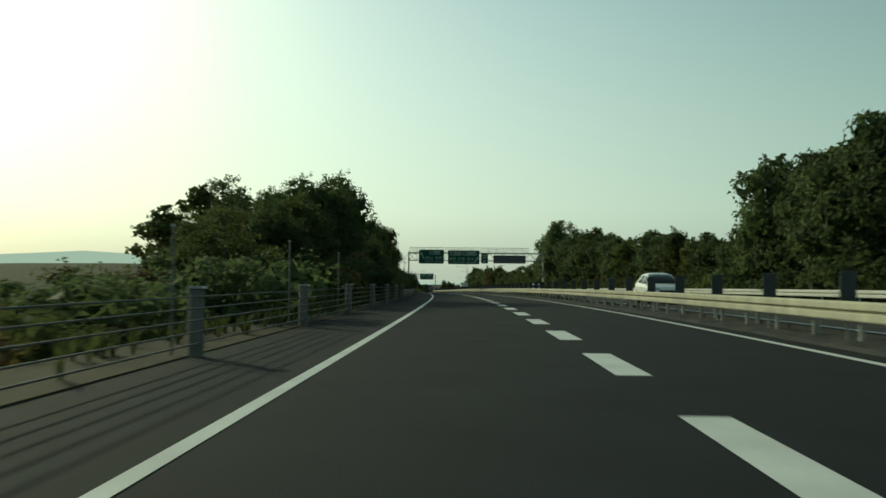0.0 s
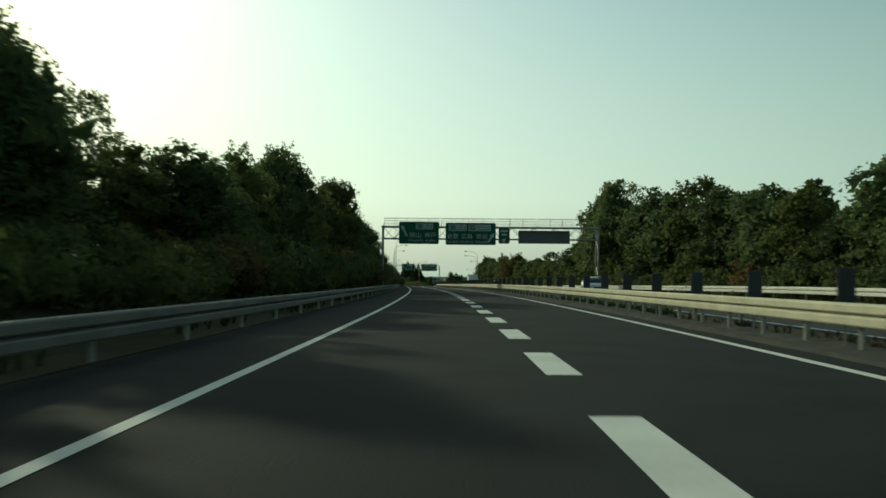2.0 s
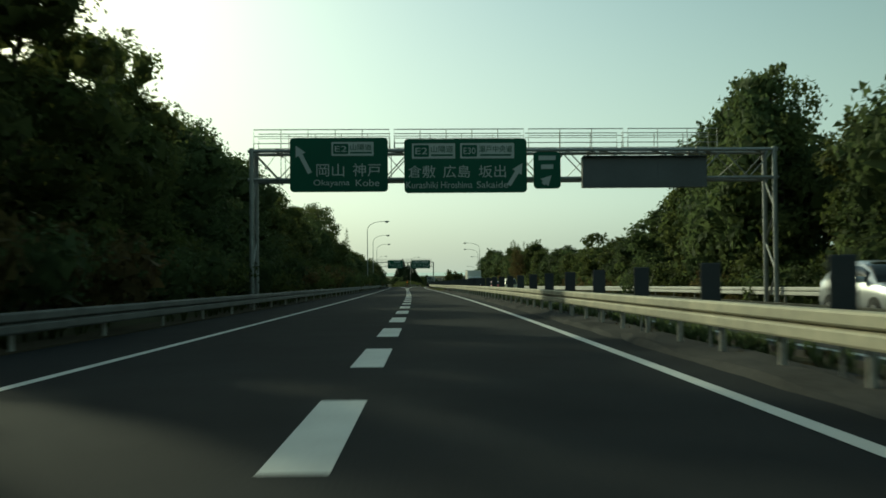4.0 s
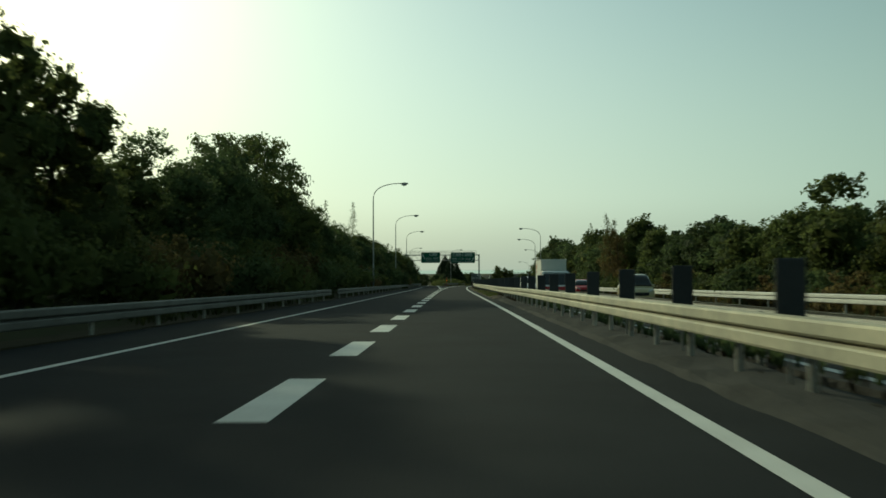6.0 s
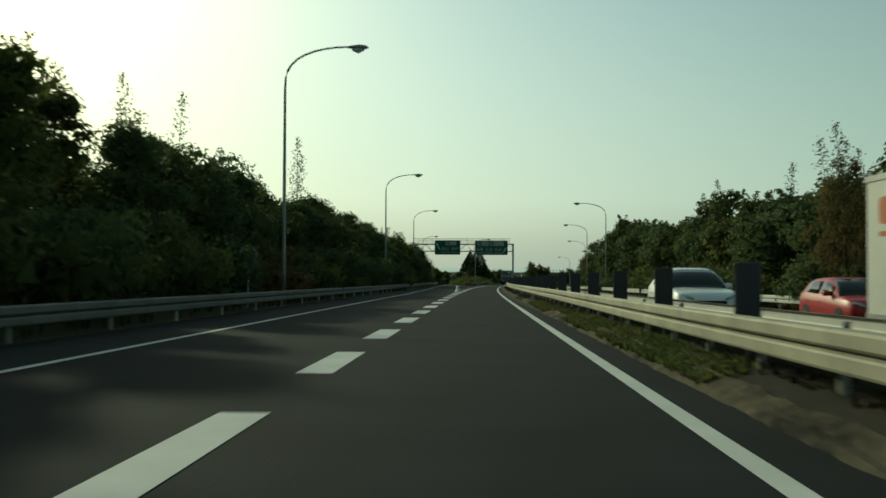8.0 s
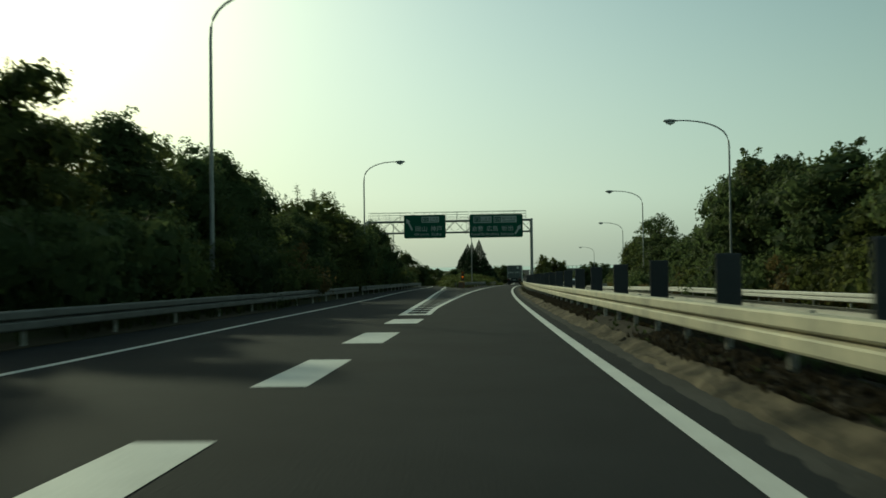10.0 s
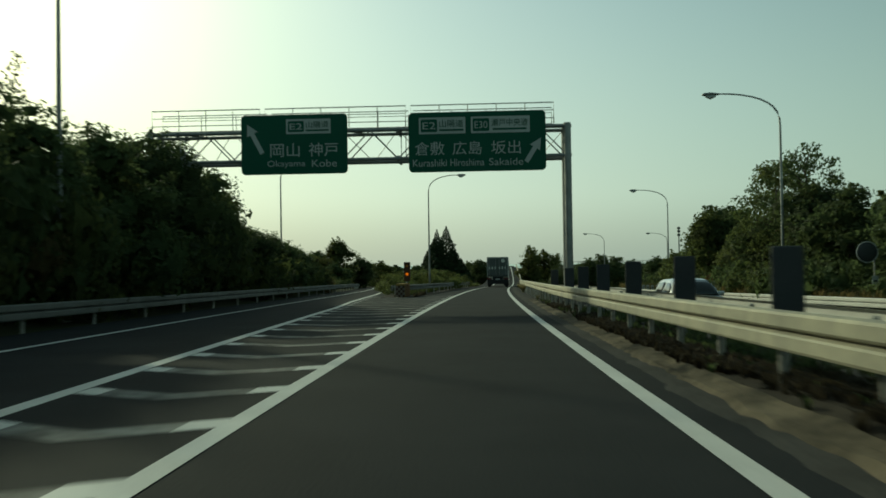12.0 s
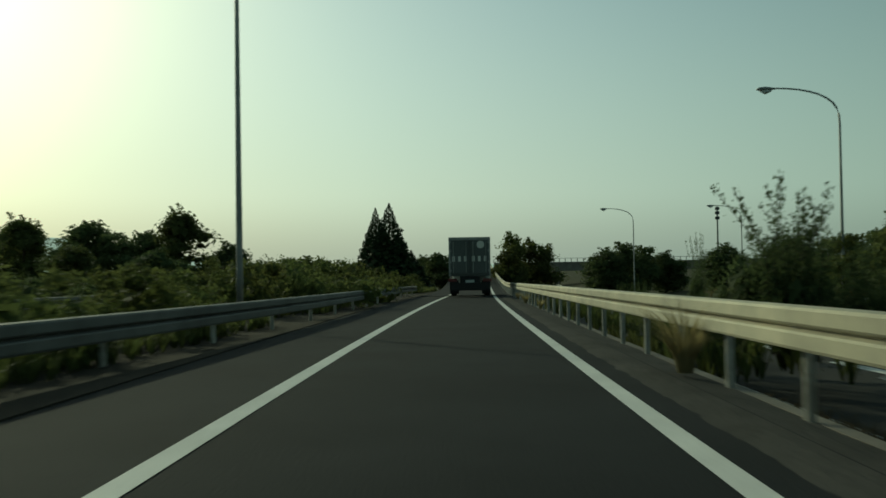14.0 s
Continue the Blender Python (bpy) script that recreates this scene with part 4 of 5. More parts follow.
put(car("suv", "white compact SUV driving in the oncoming lanes", WHITE_CAR, 4.3, 1.78, 1.62, 0.96, 1.02, (0.98, 4.15), (1.95, 3.62)), 48.6, 8.8)
put(car("hatchback", "silver hatchback driving in the oncoming lanes", SILVER_CAR, 3.9, 1.68, 1.50, 0.92, 0.96, (0.85, 3.75), (1.70, 3.45), 0.29), 129.0, 11.9)
put(car("kei_car", "tall cream-coloured small car in the oncoming lanes", CREAM_CAR, 3.4, 1.48, 1.68, 0.98, 0.98, (0.55, 3.30), (1.05, 3.12), 0.27), 208.7, 11.4)
put(car("crossover", "white crossover with a dark grille in the oncoming lanes", WHITE_CAR, 4.5, 1.84, 1.76, 1.12, 1.17, (1.3, 4.35), (2.10, 3.78), 0.36), 236.9, 8.15)
put(car("red_hatchback", "bright red hatchback in the oncoming lanes", RED_CAR, 4.05, 1.70, 1.50, 0.94, 0.97, (1.0, 3.9), (1.8, 3.55)), 236.4, 12.55)
put(car("estate_car", "silver-grey boxy estate car in the oncoming lanes", SILVER_CAR, 4.4, 1.72, 1.52, 0.92, 0.96, (1.1, 4.25), (1.75, 4.05)), 349.5, 8.9)


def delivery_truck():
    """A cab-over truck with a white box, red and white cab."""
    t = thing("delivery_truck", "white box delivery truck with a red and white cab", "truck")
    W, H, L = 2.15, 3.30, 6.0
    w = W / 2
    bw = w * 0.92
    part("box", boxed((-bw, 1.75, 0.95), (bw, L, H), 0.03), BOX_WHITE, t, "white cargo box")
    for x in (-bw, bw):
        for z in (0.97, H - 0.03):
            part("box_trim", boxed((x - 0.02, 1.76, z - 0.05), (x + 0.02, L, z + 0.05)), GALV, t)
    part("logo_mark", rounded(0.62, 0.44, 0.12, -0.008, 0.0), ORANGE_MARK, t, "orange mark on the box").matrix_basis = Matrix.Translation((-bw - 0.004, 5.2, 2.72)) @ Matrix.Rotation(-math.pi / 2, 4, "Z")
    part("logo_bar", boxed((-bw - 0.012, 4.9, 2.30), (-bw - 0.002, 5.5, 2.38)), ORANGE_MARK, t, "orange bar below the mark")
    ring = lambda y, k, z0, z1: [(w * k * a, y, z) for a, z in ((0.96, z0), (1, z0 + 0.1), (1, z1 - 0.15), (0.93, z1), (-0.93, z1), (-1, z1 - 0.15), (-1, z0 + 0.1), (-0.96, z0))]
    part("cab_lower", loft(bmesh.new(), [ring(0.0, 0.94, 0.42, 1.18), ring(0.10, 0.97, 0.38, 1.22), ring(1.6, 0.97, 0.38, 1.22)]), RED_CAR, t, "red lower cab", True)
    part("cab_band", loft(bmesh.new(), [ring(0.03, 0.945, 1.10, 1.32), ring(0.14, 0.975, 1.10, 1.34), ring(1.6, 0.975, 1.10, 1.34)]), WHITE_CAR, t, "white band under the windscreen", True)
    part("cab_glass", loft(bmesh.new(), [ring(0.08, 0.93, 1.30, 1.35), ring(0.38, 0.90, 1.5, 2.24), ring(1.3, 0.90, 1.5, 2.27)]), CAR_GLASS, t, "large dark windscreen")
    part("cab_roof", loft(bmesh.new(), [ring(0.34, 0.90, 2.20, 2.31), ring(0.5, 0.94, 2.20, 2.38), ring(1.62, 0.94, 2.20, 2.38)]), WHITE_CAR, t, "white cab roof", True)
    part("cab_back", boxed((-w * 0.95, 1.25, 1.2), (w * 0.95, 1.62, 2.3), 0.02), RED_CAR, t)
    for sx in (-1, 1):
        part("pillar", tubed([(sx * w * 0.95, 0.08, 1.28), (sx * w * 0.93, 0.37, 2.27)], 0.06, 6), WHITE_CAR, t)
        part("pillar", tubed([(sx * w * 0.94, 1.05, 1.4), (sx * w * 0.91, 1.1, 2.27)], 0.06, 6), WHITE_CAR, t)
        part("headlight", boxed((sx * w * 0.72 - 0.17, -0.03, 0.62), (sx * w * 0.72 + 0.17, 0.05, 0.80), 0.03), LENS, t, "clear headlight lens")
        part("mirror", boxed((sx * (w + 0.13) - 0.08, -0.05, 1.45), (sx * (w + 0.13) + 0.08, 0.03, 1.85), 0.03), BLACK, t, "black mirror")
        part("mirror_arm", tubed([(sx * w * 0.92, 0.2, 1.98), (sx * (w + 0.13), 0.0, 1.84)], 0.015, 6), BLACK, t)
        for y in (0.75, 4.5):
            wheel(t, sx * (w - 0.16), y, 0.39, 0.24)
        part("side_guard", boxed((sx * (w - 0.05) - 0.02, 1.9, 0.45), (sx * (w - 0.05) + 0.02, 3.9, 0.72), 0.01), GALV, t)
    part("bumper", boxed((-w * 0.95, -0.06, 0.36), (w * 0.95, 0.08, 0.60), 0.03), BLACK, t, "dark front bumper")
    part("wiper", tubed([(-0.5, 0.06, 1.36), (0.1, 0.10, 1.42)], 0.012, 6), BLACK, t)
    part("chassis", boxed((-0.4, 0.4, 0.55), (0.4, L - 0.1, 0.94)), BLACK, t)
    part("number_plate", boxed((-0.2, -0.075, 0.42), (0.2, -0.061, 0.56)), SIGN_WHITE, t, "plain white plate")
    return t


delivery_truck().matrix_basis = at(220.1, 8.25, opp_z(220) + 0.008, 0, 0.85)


def box_truck():
    """The truck ahead, seen from behind: its tail at the origin, its nose along +y."""
    t = thing("box_truck", "grey box truck with dusty rear doors on the slip road", "truck")
    w, H, L = 0.94, 2.72, 7.2
    part("box", boxed((-w, 0.06, 0.95), (w, L - 2.2, H), 0.03), BOX_GREY, t, "grey cargo box")
    for sx in (-1, 1):
        part("rear_door", boxed((sx * w / 2 - w / 2 + 0.05, -0.0, 1.06), (sx * w / 2 + w / 2 - 0.05, 0.058, H - 0.14), 0.012), BOX_GREY, t, "dusty rear door")
        for x in (0.16, 0.74):
            part("lock_rod", tubed([(sx * x, -0.03, 1.1), (sx * x, -0.03, H - 0.2)], 0.018, 6), GALV, t, "steel door rod")
        for z in (1.2, 1.6, 2.1, 2.5):
            part("hinge", boxed((sx * (w - 0.06) - 0.05, -0.02, z - 0.05), (sx * (w - 0.06) + 0.05, 0.03, z + 0.05), 0.01), GALV, t)
        part("corner_post", boxed((sx * (w - 0.03) - 0.035, -0.012, 0.95), (sx * (w - 0.03) + 0.035, 0.05, H)), GALV, t)
        part("tail_light", boxed((sx * 0.78 - 0.2, 0.0, 0.70), (sx * 0.78 + 0.2, 0.06, 0.84), 0.015), TAIL, t, "red tail light")
        for y in (1.6, L - 1.3):
            wheel(t, sx * (w - 0.16), y, 0.42, 0.26)
        part("mud_flap", boxed((sx * (w - 0.2) - 0.2, 1.05, 0.12), (sx * (w - 0.2) + 0.2, 1.07, 0.75)), RUBBER, t, "black mud flap")
        for k in range(3):
            part("door_mark", boxed((sx * (0.18 + 0.27 * k) - 0.07, -0.008, 1.62), (sx * (0.18 + 0.27 * k) + 0.05, -0.001, 1.86), 0.003), BOX_WHITE, t, "plain pale mark on the door")
    part("logo_mark", rounded(0.34, 0.34, 0.16, -0.01, -0.002), BOX_WHITE, t, "round pale mark on the door").matrix_basis = Matrix.Translation((0.5, 0, 2.38))
    part("header", boxed((-w, -0.012, H - 0.13), (w, 0.05, H)), GALV, t)
    part("bumper", boxed((-w * 0.98, -0.05, 0.30), (w * 0.98, 0.06, 0.66), 0.015), BLACK, t, "dark underrun bumper")
    part("chassis", boxed((-0.45, 0.1, 0.55), (0.45, L, 0.94)), BLACK, t)
    part("number_plate", boxed((-0.2, -0.03, 0.62), (0.2, -0.0, 0.78)), SIGN_WHITE, t, "plain white plate")
    part("cab", boxed((-w, L - 2.1, 0.5), (w, L, 2.5), 0.12), BOX_WHITE, t, "white cab")
    return t


box_truck().matrix_basis = at(425.5, 1.95, 0.01, 0, 1.27)


# ---- the fork's nose: crash cushion, beacon, small signs ----
def crash_cushion():
    t = thing("crash_cushion", "yellow and orange crash cushion with a dark checkered front", "crash cushion")
    part("front_drum", boxed((-0.25, 0, 0.0), (0.25, 0.5, 0.72), 0.03), YELLOW, t, "faded yellow front block")
    for i in range(4):
        for k in range(5):
            tone = RED_CHECK if (i + k) % 2 else PALE_CHECK
            x, y, z = -0.25 + 0.125 * i, 0.02 + 0.115 * i, 0.01 + 0.128 * k
            part("check", boxed((x, -0.010, z), (x + 0.123, -0.002, z + 0.126)), tone, t)
            part("side_check", boxed((-0.260, y, z), (-0.252, y + 0.113, z + 0.126)), tone, t)
    for i in range(3):
        for k in range(3):
            if (i + k) % 2:
                part("side_check", boxed((-0.262 + 0.06 * i, 0.66 + 0.52 * i, 0.12 + 0.16 * k), (-0.252 + 0.06 * i, 0.86 + 0.52 * i, 0.28 + 0.16 * k)), RED_CHECK, t)
    for k in range(3):
        part("drum", boxed((-0.25 + 0.06 * k, 0.56 + 0.52 * k, 0.0), (0.33 + 0.06 * k, 1.04 + 0.52 * k, 0.70), 0.06), ORANGE_BOX, t, "faded orange filled block")
    for k in range(4):
        part("lid", boxed((-0.24 + 0.05 * k, 0.04 + 0.53 * k, 0.72), (0.26 + 0.05 * k, 0.46 + 0.53 * k, 0.745), 0.01), YELLOW, t)
    return t


crash_cushion().matrix_basis = at(370.9, -2.7, 0.0, 3)


def beacon():
    t = thing("warning_beacon", "rusty-brown warning beacon with two amber lamps beside the crash cushion", "beacon")
    part("post", tubed([(0, 0.1, -0.1), (0, 0.1, 2.0)], 0.05), GALV, t)
    part("housing", boxed((-0.19, -0.06, 0.88), (0.19, 0.16, 2.03), 0.03), RUST, t, "dull rusty-brown housing")
    for z, lens, text in ((1.30, AMBER_LIT, "glowing amber lamp"), (1.80, AMBER, "unlit amber lamp")):
        part("lamp", tubed([(0, -0.10, z), (0, -0.06, z)], [0.065, 0.09], 14), lens, t, text)
        part("visor", boxed((-0.13, -0.16, z + 0.115), (0.13, -0.06, z + 0.135)), BLACK, t)
    return t


beacon().matrix_basis = at(375.8, -2.8)


def round_sign(name, label, face, r, h):
    t = thing(name, label, "road sign")
    part("post", tubed([(0, 0, -0.1), (0, 0, h + r)], 0.035), SIGN_WHITE, t, "white steel post")
    part("disc", tubed([(0, -0.06, h), (0, -0.04, h)], r, 24), GALV, t, "round grey disc")
    part("face", tubed([(0, -0.068, h), (0, -0.061, h)], r * 0.72, 24), face, t)
    return t




def roadside_mirror():
    t = thing("roadside_mirror", "round dark traffic mirror with pale rim on a grey post", "traffic mirror")
    part("post", tubed([(0.30, 0, -2.6), (0.30, 0, 0.35)], 0.035, 8), GALV, t)
    part("bracket", tubed([(0.30, 0, 0.0), (0.0, -0.02, 0.0)], 0.025, 6), GALV, t)
    part("mirror", tubed([(0, -0.10, 0), (0, -0.08, 0), (0, -0.03, 0), (0, 0.02, 0)], [0.20, 0.36, 0.42, 0.25], 24), SIGN_GREY, t, "dull dark convex face", True)
    ring = [(0.43 * math.cos(a * 0.2618), -0.05, 0.43 * math.sin(a * 0.2618)) for a in range(25)]
    part("rim", tubed(ring, 0.022, 6), SIGN_WHITE, t, "pale rim")
    part("plate", boxed((0.17, -0.06, -1.82), (0.43, -0.036, -0.98), 0.01), SIGN_WHITE, t, "white plate")
    for z in (-1.2, -1.42, -1.62):
        part("plate_bar", boxed((0.22, -0.066, z - 0.04), (0.38, -0.061, z + 0.04)), SIGN_GREY, t, "unreadable dark wording")
    return t


roadside_mirror().matrix_basis = at(359.5, 17.9, 1.85, 0)
round_sign("round_sign", "dull grey round sign with a pale rim below the trees", WEATHERED, 0.36, 1.9).matrix_basis = at(243.8, -6.3, 0.0)


def delineator():
    t = thing("delineator", "small white reflector plate on the guard rail", "reflector", "rail reflectors")
    part("stem", tubed([(0, 0, 0.72), (0, 0, 1.0)], 0.015, 6), GALV, t)
    part("plate", boxed((-0.13, -0.012, 0.88), (0.13, 0.012, 1.27), 0.01), SIGN_WHITE, t, "white plate")
    part("shaft", boxed((-0.085, -0.018, 1.05), (0.02, -0.012, 1.10)), BLACK, t, "black arrow shaft")
    head = bmesh.new()
    tip = [head.verts.new(p) for p in ((0.01, -0.018, 0.98), (0.09, -0.018, 1.075), (0.01, -0.018, 1.17), (0.01, -0.013, 0.98), (0.09, -0.013, 1.075), (0.01, -0.013, 1.17))]
    for f in ((0, 1, 2), (5, 4, 3), (0, 3, 4, 1), (1, 4, 5, 2), (2, 5, 3, 0)):
        head.faces.new([tip[i] for i in f])
    part("arrowhead", head, BLACK, t)
    return t


mark = delineator()
mark.matrix_basis = at(394.0, 15.58, opp_z(394) - 0.06)
for k in range(1, 5):
    copy_thing(mark, at(394.0 + 2.6 * k, 15.58, opp_z(394 + 2.6 * k) - 0.06))


def utility_pole():
    t = thing("utility_pole", "slim pole with small antenna boxes", "utility pole")
    part("mast", tubed([(0, 0, -4), (0, 0, 11.0)], [0.17, 0.11], 10), GALV, t)
    for z in (9.2, 9.9, 10.5):
        part("antenna", boxed((-0.28, -0.16, z), (0.28, 0.16, z + 0.4), 0.03), SIGN_GREY, t)
    return t


utility_pole().matrix_basis = at(500, 33.7, 0)


def overpass():
    """A far road bridge with a fenced parapet on two piers."""
    t = thing("overpass", "distant concrete road bridge with a fenced parapet", "bridge")
    part("deck", boxed((-30, 0, 4.6), (60, 8, 6.3), 0.05), CONCRETE, t, "weathered concrete deck")
    part("parapet", boxed((-30, -0.1, 6.3), (60, 0.1, 6.9)), CONCRETE, t)
    part("top_rail", boxed((-30, -0.05, 7.75), (60, 0.05, 7.85)), GALV, t)
    for k in range(61):
        x = -30 + 1.5 * k
        part("fence_post", boxed((x - 0.09, -0.05, 6.9), (x + 0.09, 0.05, 7.8)), GALV, t)
    for x in (-14, 10, 34):
        part("pier", boxed((x - 0.8, 1.5, -6), (x + 0.8, 6.5, 4.6), 0.1), CONCRETE, t)
    return t


overpass().matrix_basis = at(604, 30, -2.1)


# ---- trees, bushes, weeds ----
def leaves(rng, centres, radii, dense, size, squash=0.85, out=0.35):
    """Leaf blades in shells round clump centres: vertices and faces."""
    vs, fs, k = [], [], 0
    for c, r in zip(centres, radii):
        n = max(8, int(dense * r * r))
        d = rng.normal(size=(n, 3))
        d /= np.linalg.norm(d, axis=1)[:, None]
        d[:, 2] = np.abs(d[:, 2]) * np.where(rng.random(n) < 0.75, 1, -1)
        far = r * (1.0 - out / 2 + out * rng.random(n) ** 1.3)
        p = np.asarray(c) + d * far[:, None] * np.array([1, 1, squash])
        nrm = d + 0.7 * rng.normal(size=(n, 3))
        nrm /= np.linalg.norm(nrm, axis=1)[:, None]
        a = np.cross(nrm, rng.normal(size=(n, 3)))
        a /= np.linalg.norm(a, axis=1)[:, None] + 1e-9
        b = np.cross(nrm, a)
        ln = size * (0.65 + 0.7 * rng.random(n))[:, None]
        tri = np.stack([p - a * ln * 0.52 - b * ln * 0.20, p + a * ln * 0.10 + b * ln * 0.42, p + a * ln * 0.56 - b * ln * 0.16], 1)
        vs.append(tri.reshape(-1, 3))
        fs += [(k + 3 * i, k + 3 * i + 1, k + 3 * i + 2) for i in range(n)]
        k += 3 * n
    return np.concatenate(vs), fs


def cores(rng, centres, radii, squash=0.85, fill=0.72):
    """Broad inner leaves that lie round the clumps, so that a crown is not seen through."""
    vs, fs = [], []
    for c, r in zip(centres, radii):
        n = 44
        d = rng.normal(size=(n, 3))
        d /= np.linalg.norm(d, axis=1)[:, None]
        p = np.asarray(c) + d * (r * fill * (0.75 + 0.3 * rng.random(n)))[:, None] * np.array([1, 1, squash])
        nrm = d + 0.35 * rng.normal(size=(n, 3))
        a = np.cross(nrm, rng.normal(size=(n, 3)))
        a /= np.linalg.norm(a, axis=1)[:, None] + 1e-9
        b = np.cross(nrm / np.linalg.norm(nrm, axis=1)[:, None], a)
        ln = r * fill * 0.62 * (0.7 + 0.6 * rng.random(n))[:, None]
        tri = np.stack([p - a * ln * 0.6 - b * ln * 0.3, p + a * ln * 0.6 - b * ln * 0.2, p + b * ln * 0.65], 1)
        k = len(vs)
        vs += [tuple(v) for v in tri.reshape(-1, 3)]
        fs += [(k + 3 * q, k + 3 * q + 1, k + 3 * q + 2) for q in range(n)]
    return vs, fs


def crown(name, rng, centres, radii, dense, size, material, parent, fill=0.8, squash=0.85, out=0.35):
    v0, f0 = leaves(rng, centres, radii, dense, size, squash, out)
    v1, f1 = cores(rng, centres, radii, squash, fill) if fill else ([], [])
    k = len(v0)
    me = raw(name, [tuple(v) for v in v0] + list(v1), f0 + [tuple(i + k for i in f) for f in f1], material)
    ob = new(name, me)
    ob.parent = parent
    return ob


def broadleaf(seed, material, label, height=8.0, spread=2.7, clumps=17, dense=150, size=0.30, fill=0.8, bare=0.0, shoots=5):
    """A tree of lumpy clumps, on a trunk with limbs."""
    rng = np.random.default_rng(seed)
    t = thing("tree", label, "tree", "roadside trees")
    centres, radii = [], []
    for i in range(clumps):
        f = i / (clumps - 1)
        z = height * (0.12 + bare + (0.76 - bare) * f)
        r = spread * (0.40 + 0.62 * math.sin(math.pi * (0.25 + 0.60 * f))) * (0.55 + 0.45 * rng.random())
        a = 2.4 * i + rng.random()
        off = max(0.0, r - 1.0) if f < 0.95 else 0.2
        centres.append((off * math.cos(a), off * math.sin(a), z + 0.3 * rng.normal()))
        radii.append((0.85 + 0.55 * rng.random()) * (1.0 if f < 0.85 else 0.75) * spread / 2.7)
    top = max(c[2] + r * 0.85 for c, r in zip(centres, radii))
    for c in range(len(centres)):
        centres[c] = (centres[c][0], centres[c][1], centres[c][2] * height / top)
    wood = tubed([(0, 0, -0.8), (0.05, 0, height * 0.2), (0, 0.08, height * 0.45), (0.05, 0, height * 0.75)], [0.17, 0.14, 0.10, 0.04], 8)
    for i in range(0, clumps, 4):
        c = centres[i]
        tube(wood, [(0, 0, max(0.4, c[2] - 1.2)), (c[0] * 0.5, c[1] * 0.5, c[2] - 0.4), c], [0.07, 0.05, 0.02], 6)
    part("trunk", wood, BARK, t, "forking trunk with limbs", True)
    crown("crown", rng, centres, radii, dense, size, material, t, fill, out=0.42)
    tips, small = [], []
    for k in range(shoots * 3):  # loose sprays that break the outline
        c, r = centres[-1 - int(rng.random() * clumps * 0.55)], radii[-1]
        a, lean = rng.random() * 6.28, 0.25 + 0.5 * rng.random()
        for i in range(4):
            f = 0.75 + 0.17 * i
            tips.append((c[0] + math.cos(a) * lean * r * f, c[1] + math.sin(a) * lean * r * f, c[2] + r * f * 0.95))
            small.append(0.26 - 0.045 * i)
    crown("outer_foliage", rng, tips, small, 40, size * 0.85, material, t, 0, 0.9, 1.4)
    return t


def airy_tree(seed, material, label, height=9.0):
    """A thin-crowned tree: sprays of leaves at the ends of many twigs, sky between them."""
    rng = np.random.default_rng(seed)
    t = thing("tree", label, "tree", "roadside trees")
    part("trunk", tubed([(0, 0, -0.8), (0.1, 0, height * 0.3), (-0.05, 0.1, height * 0.6), (0.1, 0, height * 0.95)], [0.16, 0.12, 0.08, 0.02], 8), BARK, t, "", True)
    centres, radii = [], []
    for i in range(46):
        f = i / 45
        a, r = 2.4 * i + rng.random(), (0.6 + 2.2 * math.sin(math.pi * (0.2 + 0.72 * f))) * (0.45 + 0.6 * rng.random())
        c = (r * math.cos(a), r * math.sin(a), height * (0.28 + 0.70 * f) + 0.2 * rng.normal())
        centres.append(c)
        radii.append(0.38 + 0.3 * rng.random())
        if i % 3 == 0:
            part("limb", tubed([(0.02, 0, c[2] - 0.9), (c[0] * 0.6, c[1] * 0.6, c[2] - 0.3), c], [0.045, 0.03, 0.01], 5), BARK, t)
    crown("crown", rng, centres, radii, 300, 0.22, material, t, 0.0, 0.8, 1.0)
    return t


def shrub(seed, material, label, height=2.2, spread=1.5, dense=150, size=0.20, name="bush", fill=0.7):
    rng = np.random.default_rng(seed)
    t = thing(name, label, "bush", "roadside bushes")
    centres = [((rng.random() - 0.5) * 2 * spread, (rng.random() - 0.5) * 2 * spread, height * (0.15 + 0.40 * rng.random())) for _ in range(8)]
    radii = [0.42 * height * (0.6 + 0.5 * rng.random()) for _ in centres]
    for k in range(5):
        a = rng.random() * 6.28
        centres.append((spread * 0.7 * math.cos(a), spread * 0.7 * math.sin(a), height * (0.65 + 0.2 * rng.random())))
        radii.append(0.15 * height)
    for c in centres[:2]:
        part("stem", tubed([(c[0] * 0.3, c[1] * 0.3, -0.4), (c[0] * 0.7, c[1] * 0.7, c[2] * 0.5), c], [0.05, 0.035, 0.01], 5), BARK, t)
    crown("foliage", rng, centres, radii, dense, size, material, t, fill, 0.9, 0.5)
    return t


def conifer(seed, height=10.4, spread=2.9):
    """A narrow pointed conifer of layered drooping boughs."""
    rng = np.random.default_rng(seed)
    t = thing("conifer", "dark pointed conifer standing on the fork's island", "tree", "twin conifers")
    part("trunk", tubed([(0, 0, -2), (0, 0, height * 0.96)], [0.2, 0.02], 8), BARK, t)
    centres, radii = [], []
    for i in range(130):
        f = i / 129
        w = spread * (1 - f) ** 0.85 * (0.72 + 0.3 * rng.random())
        a = 2.4 * i
        centres.append((w * 0.75 * math.cos(a), w * 0.75 * math.sin(a), height * (0.04 + 0.93 * f)))
        radii.append(max(0.06, 0.62 * (1 - f) ** 0.9 + 0.04))
    crown("foliage", rng, centres, radii, 330, 0.15, LEAF_D, t, 1.12, 1.35, 0.3)
    return t


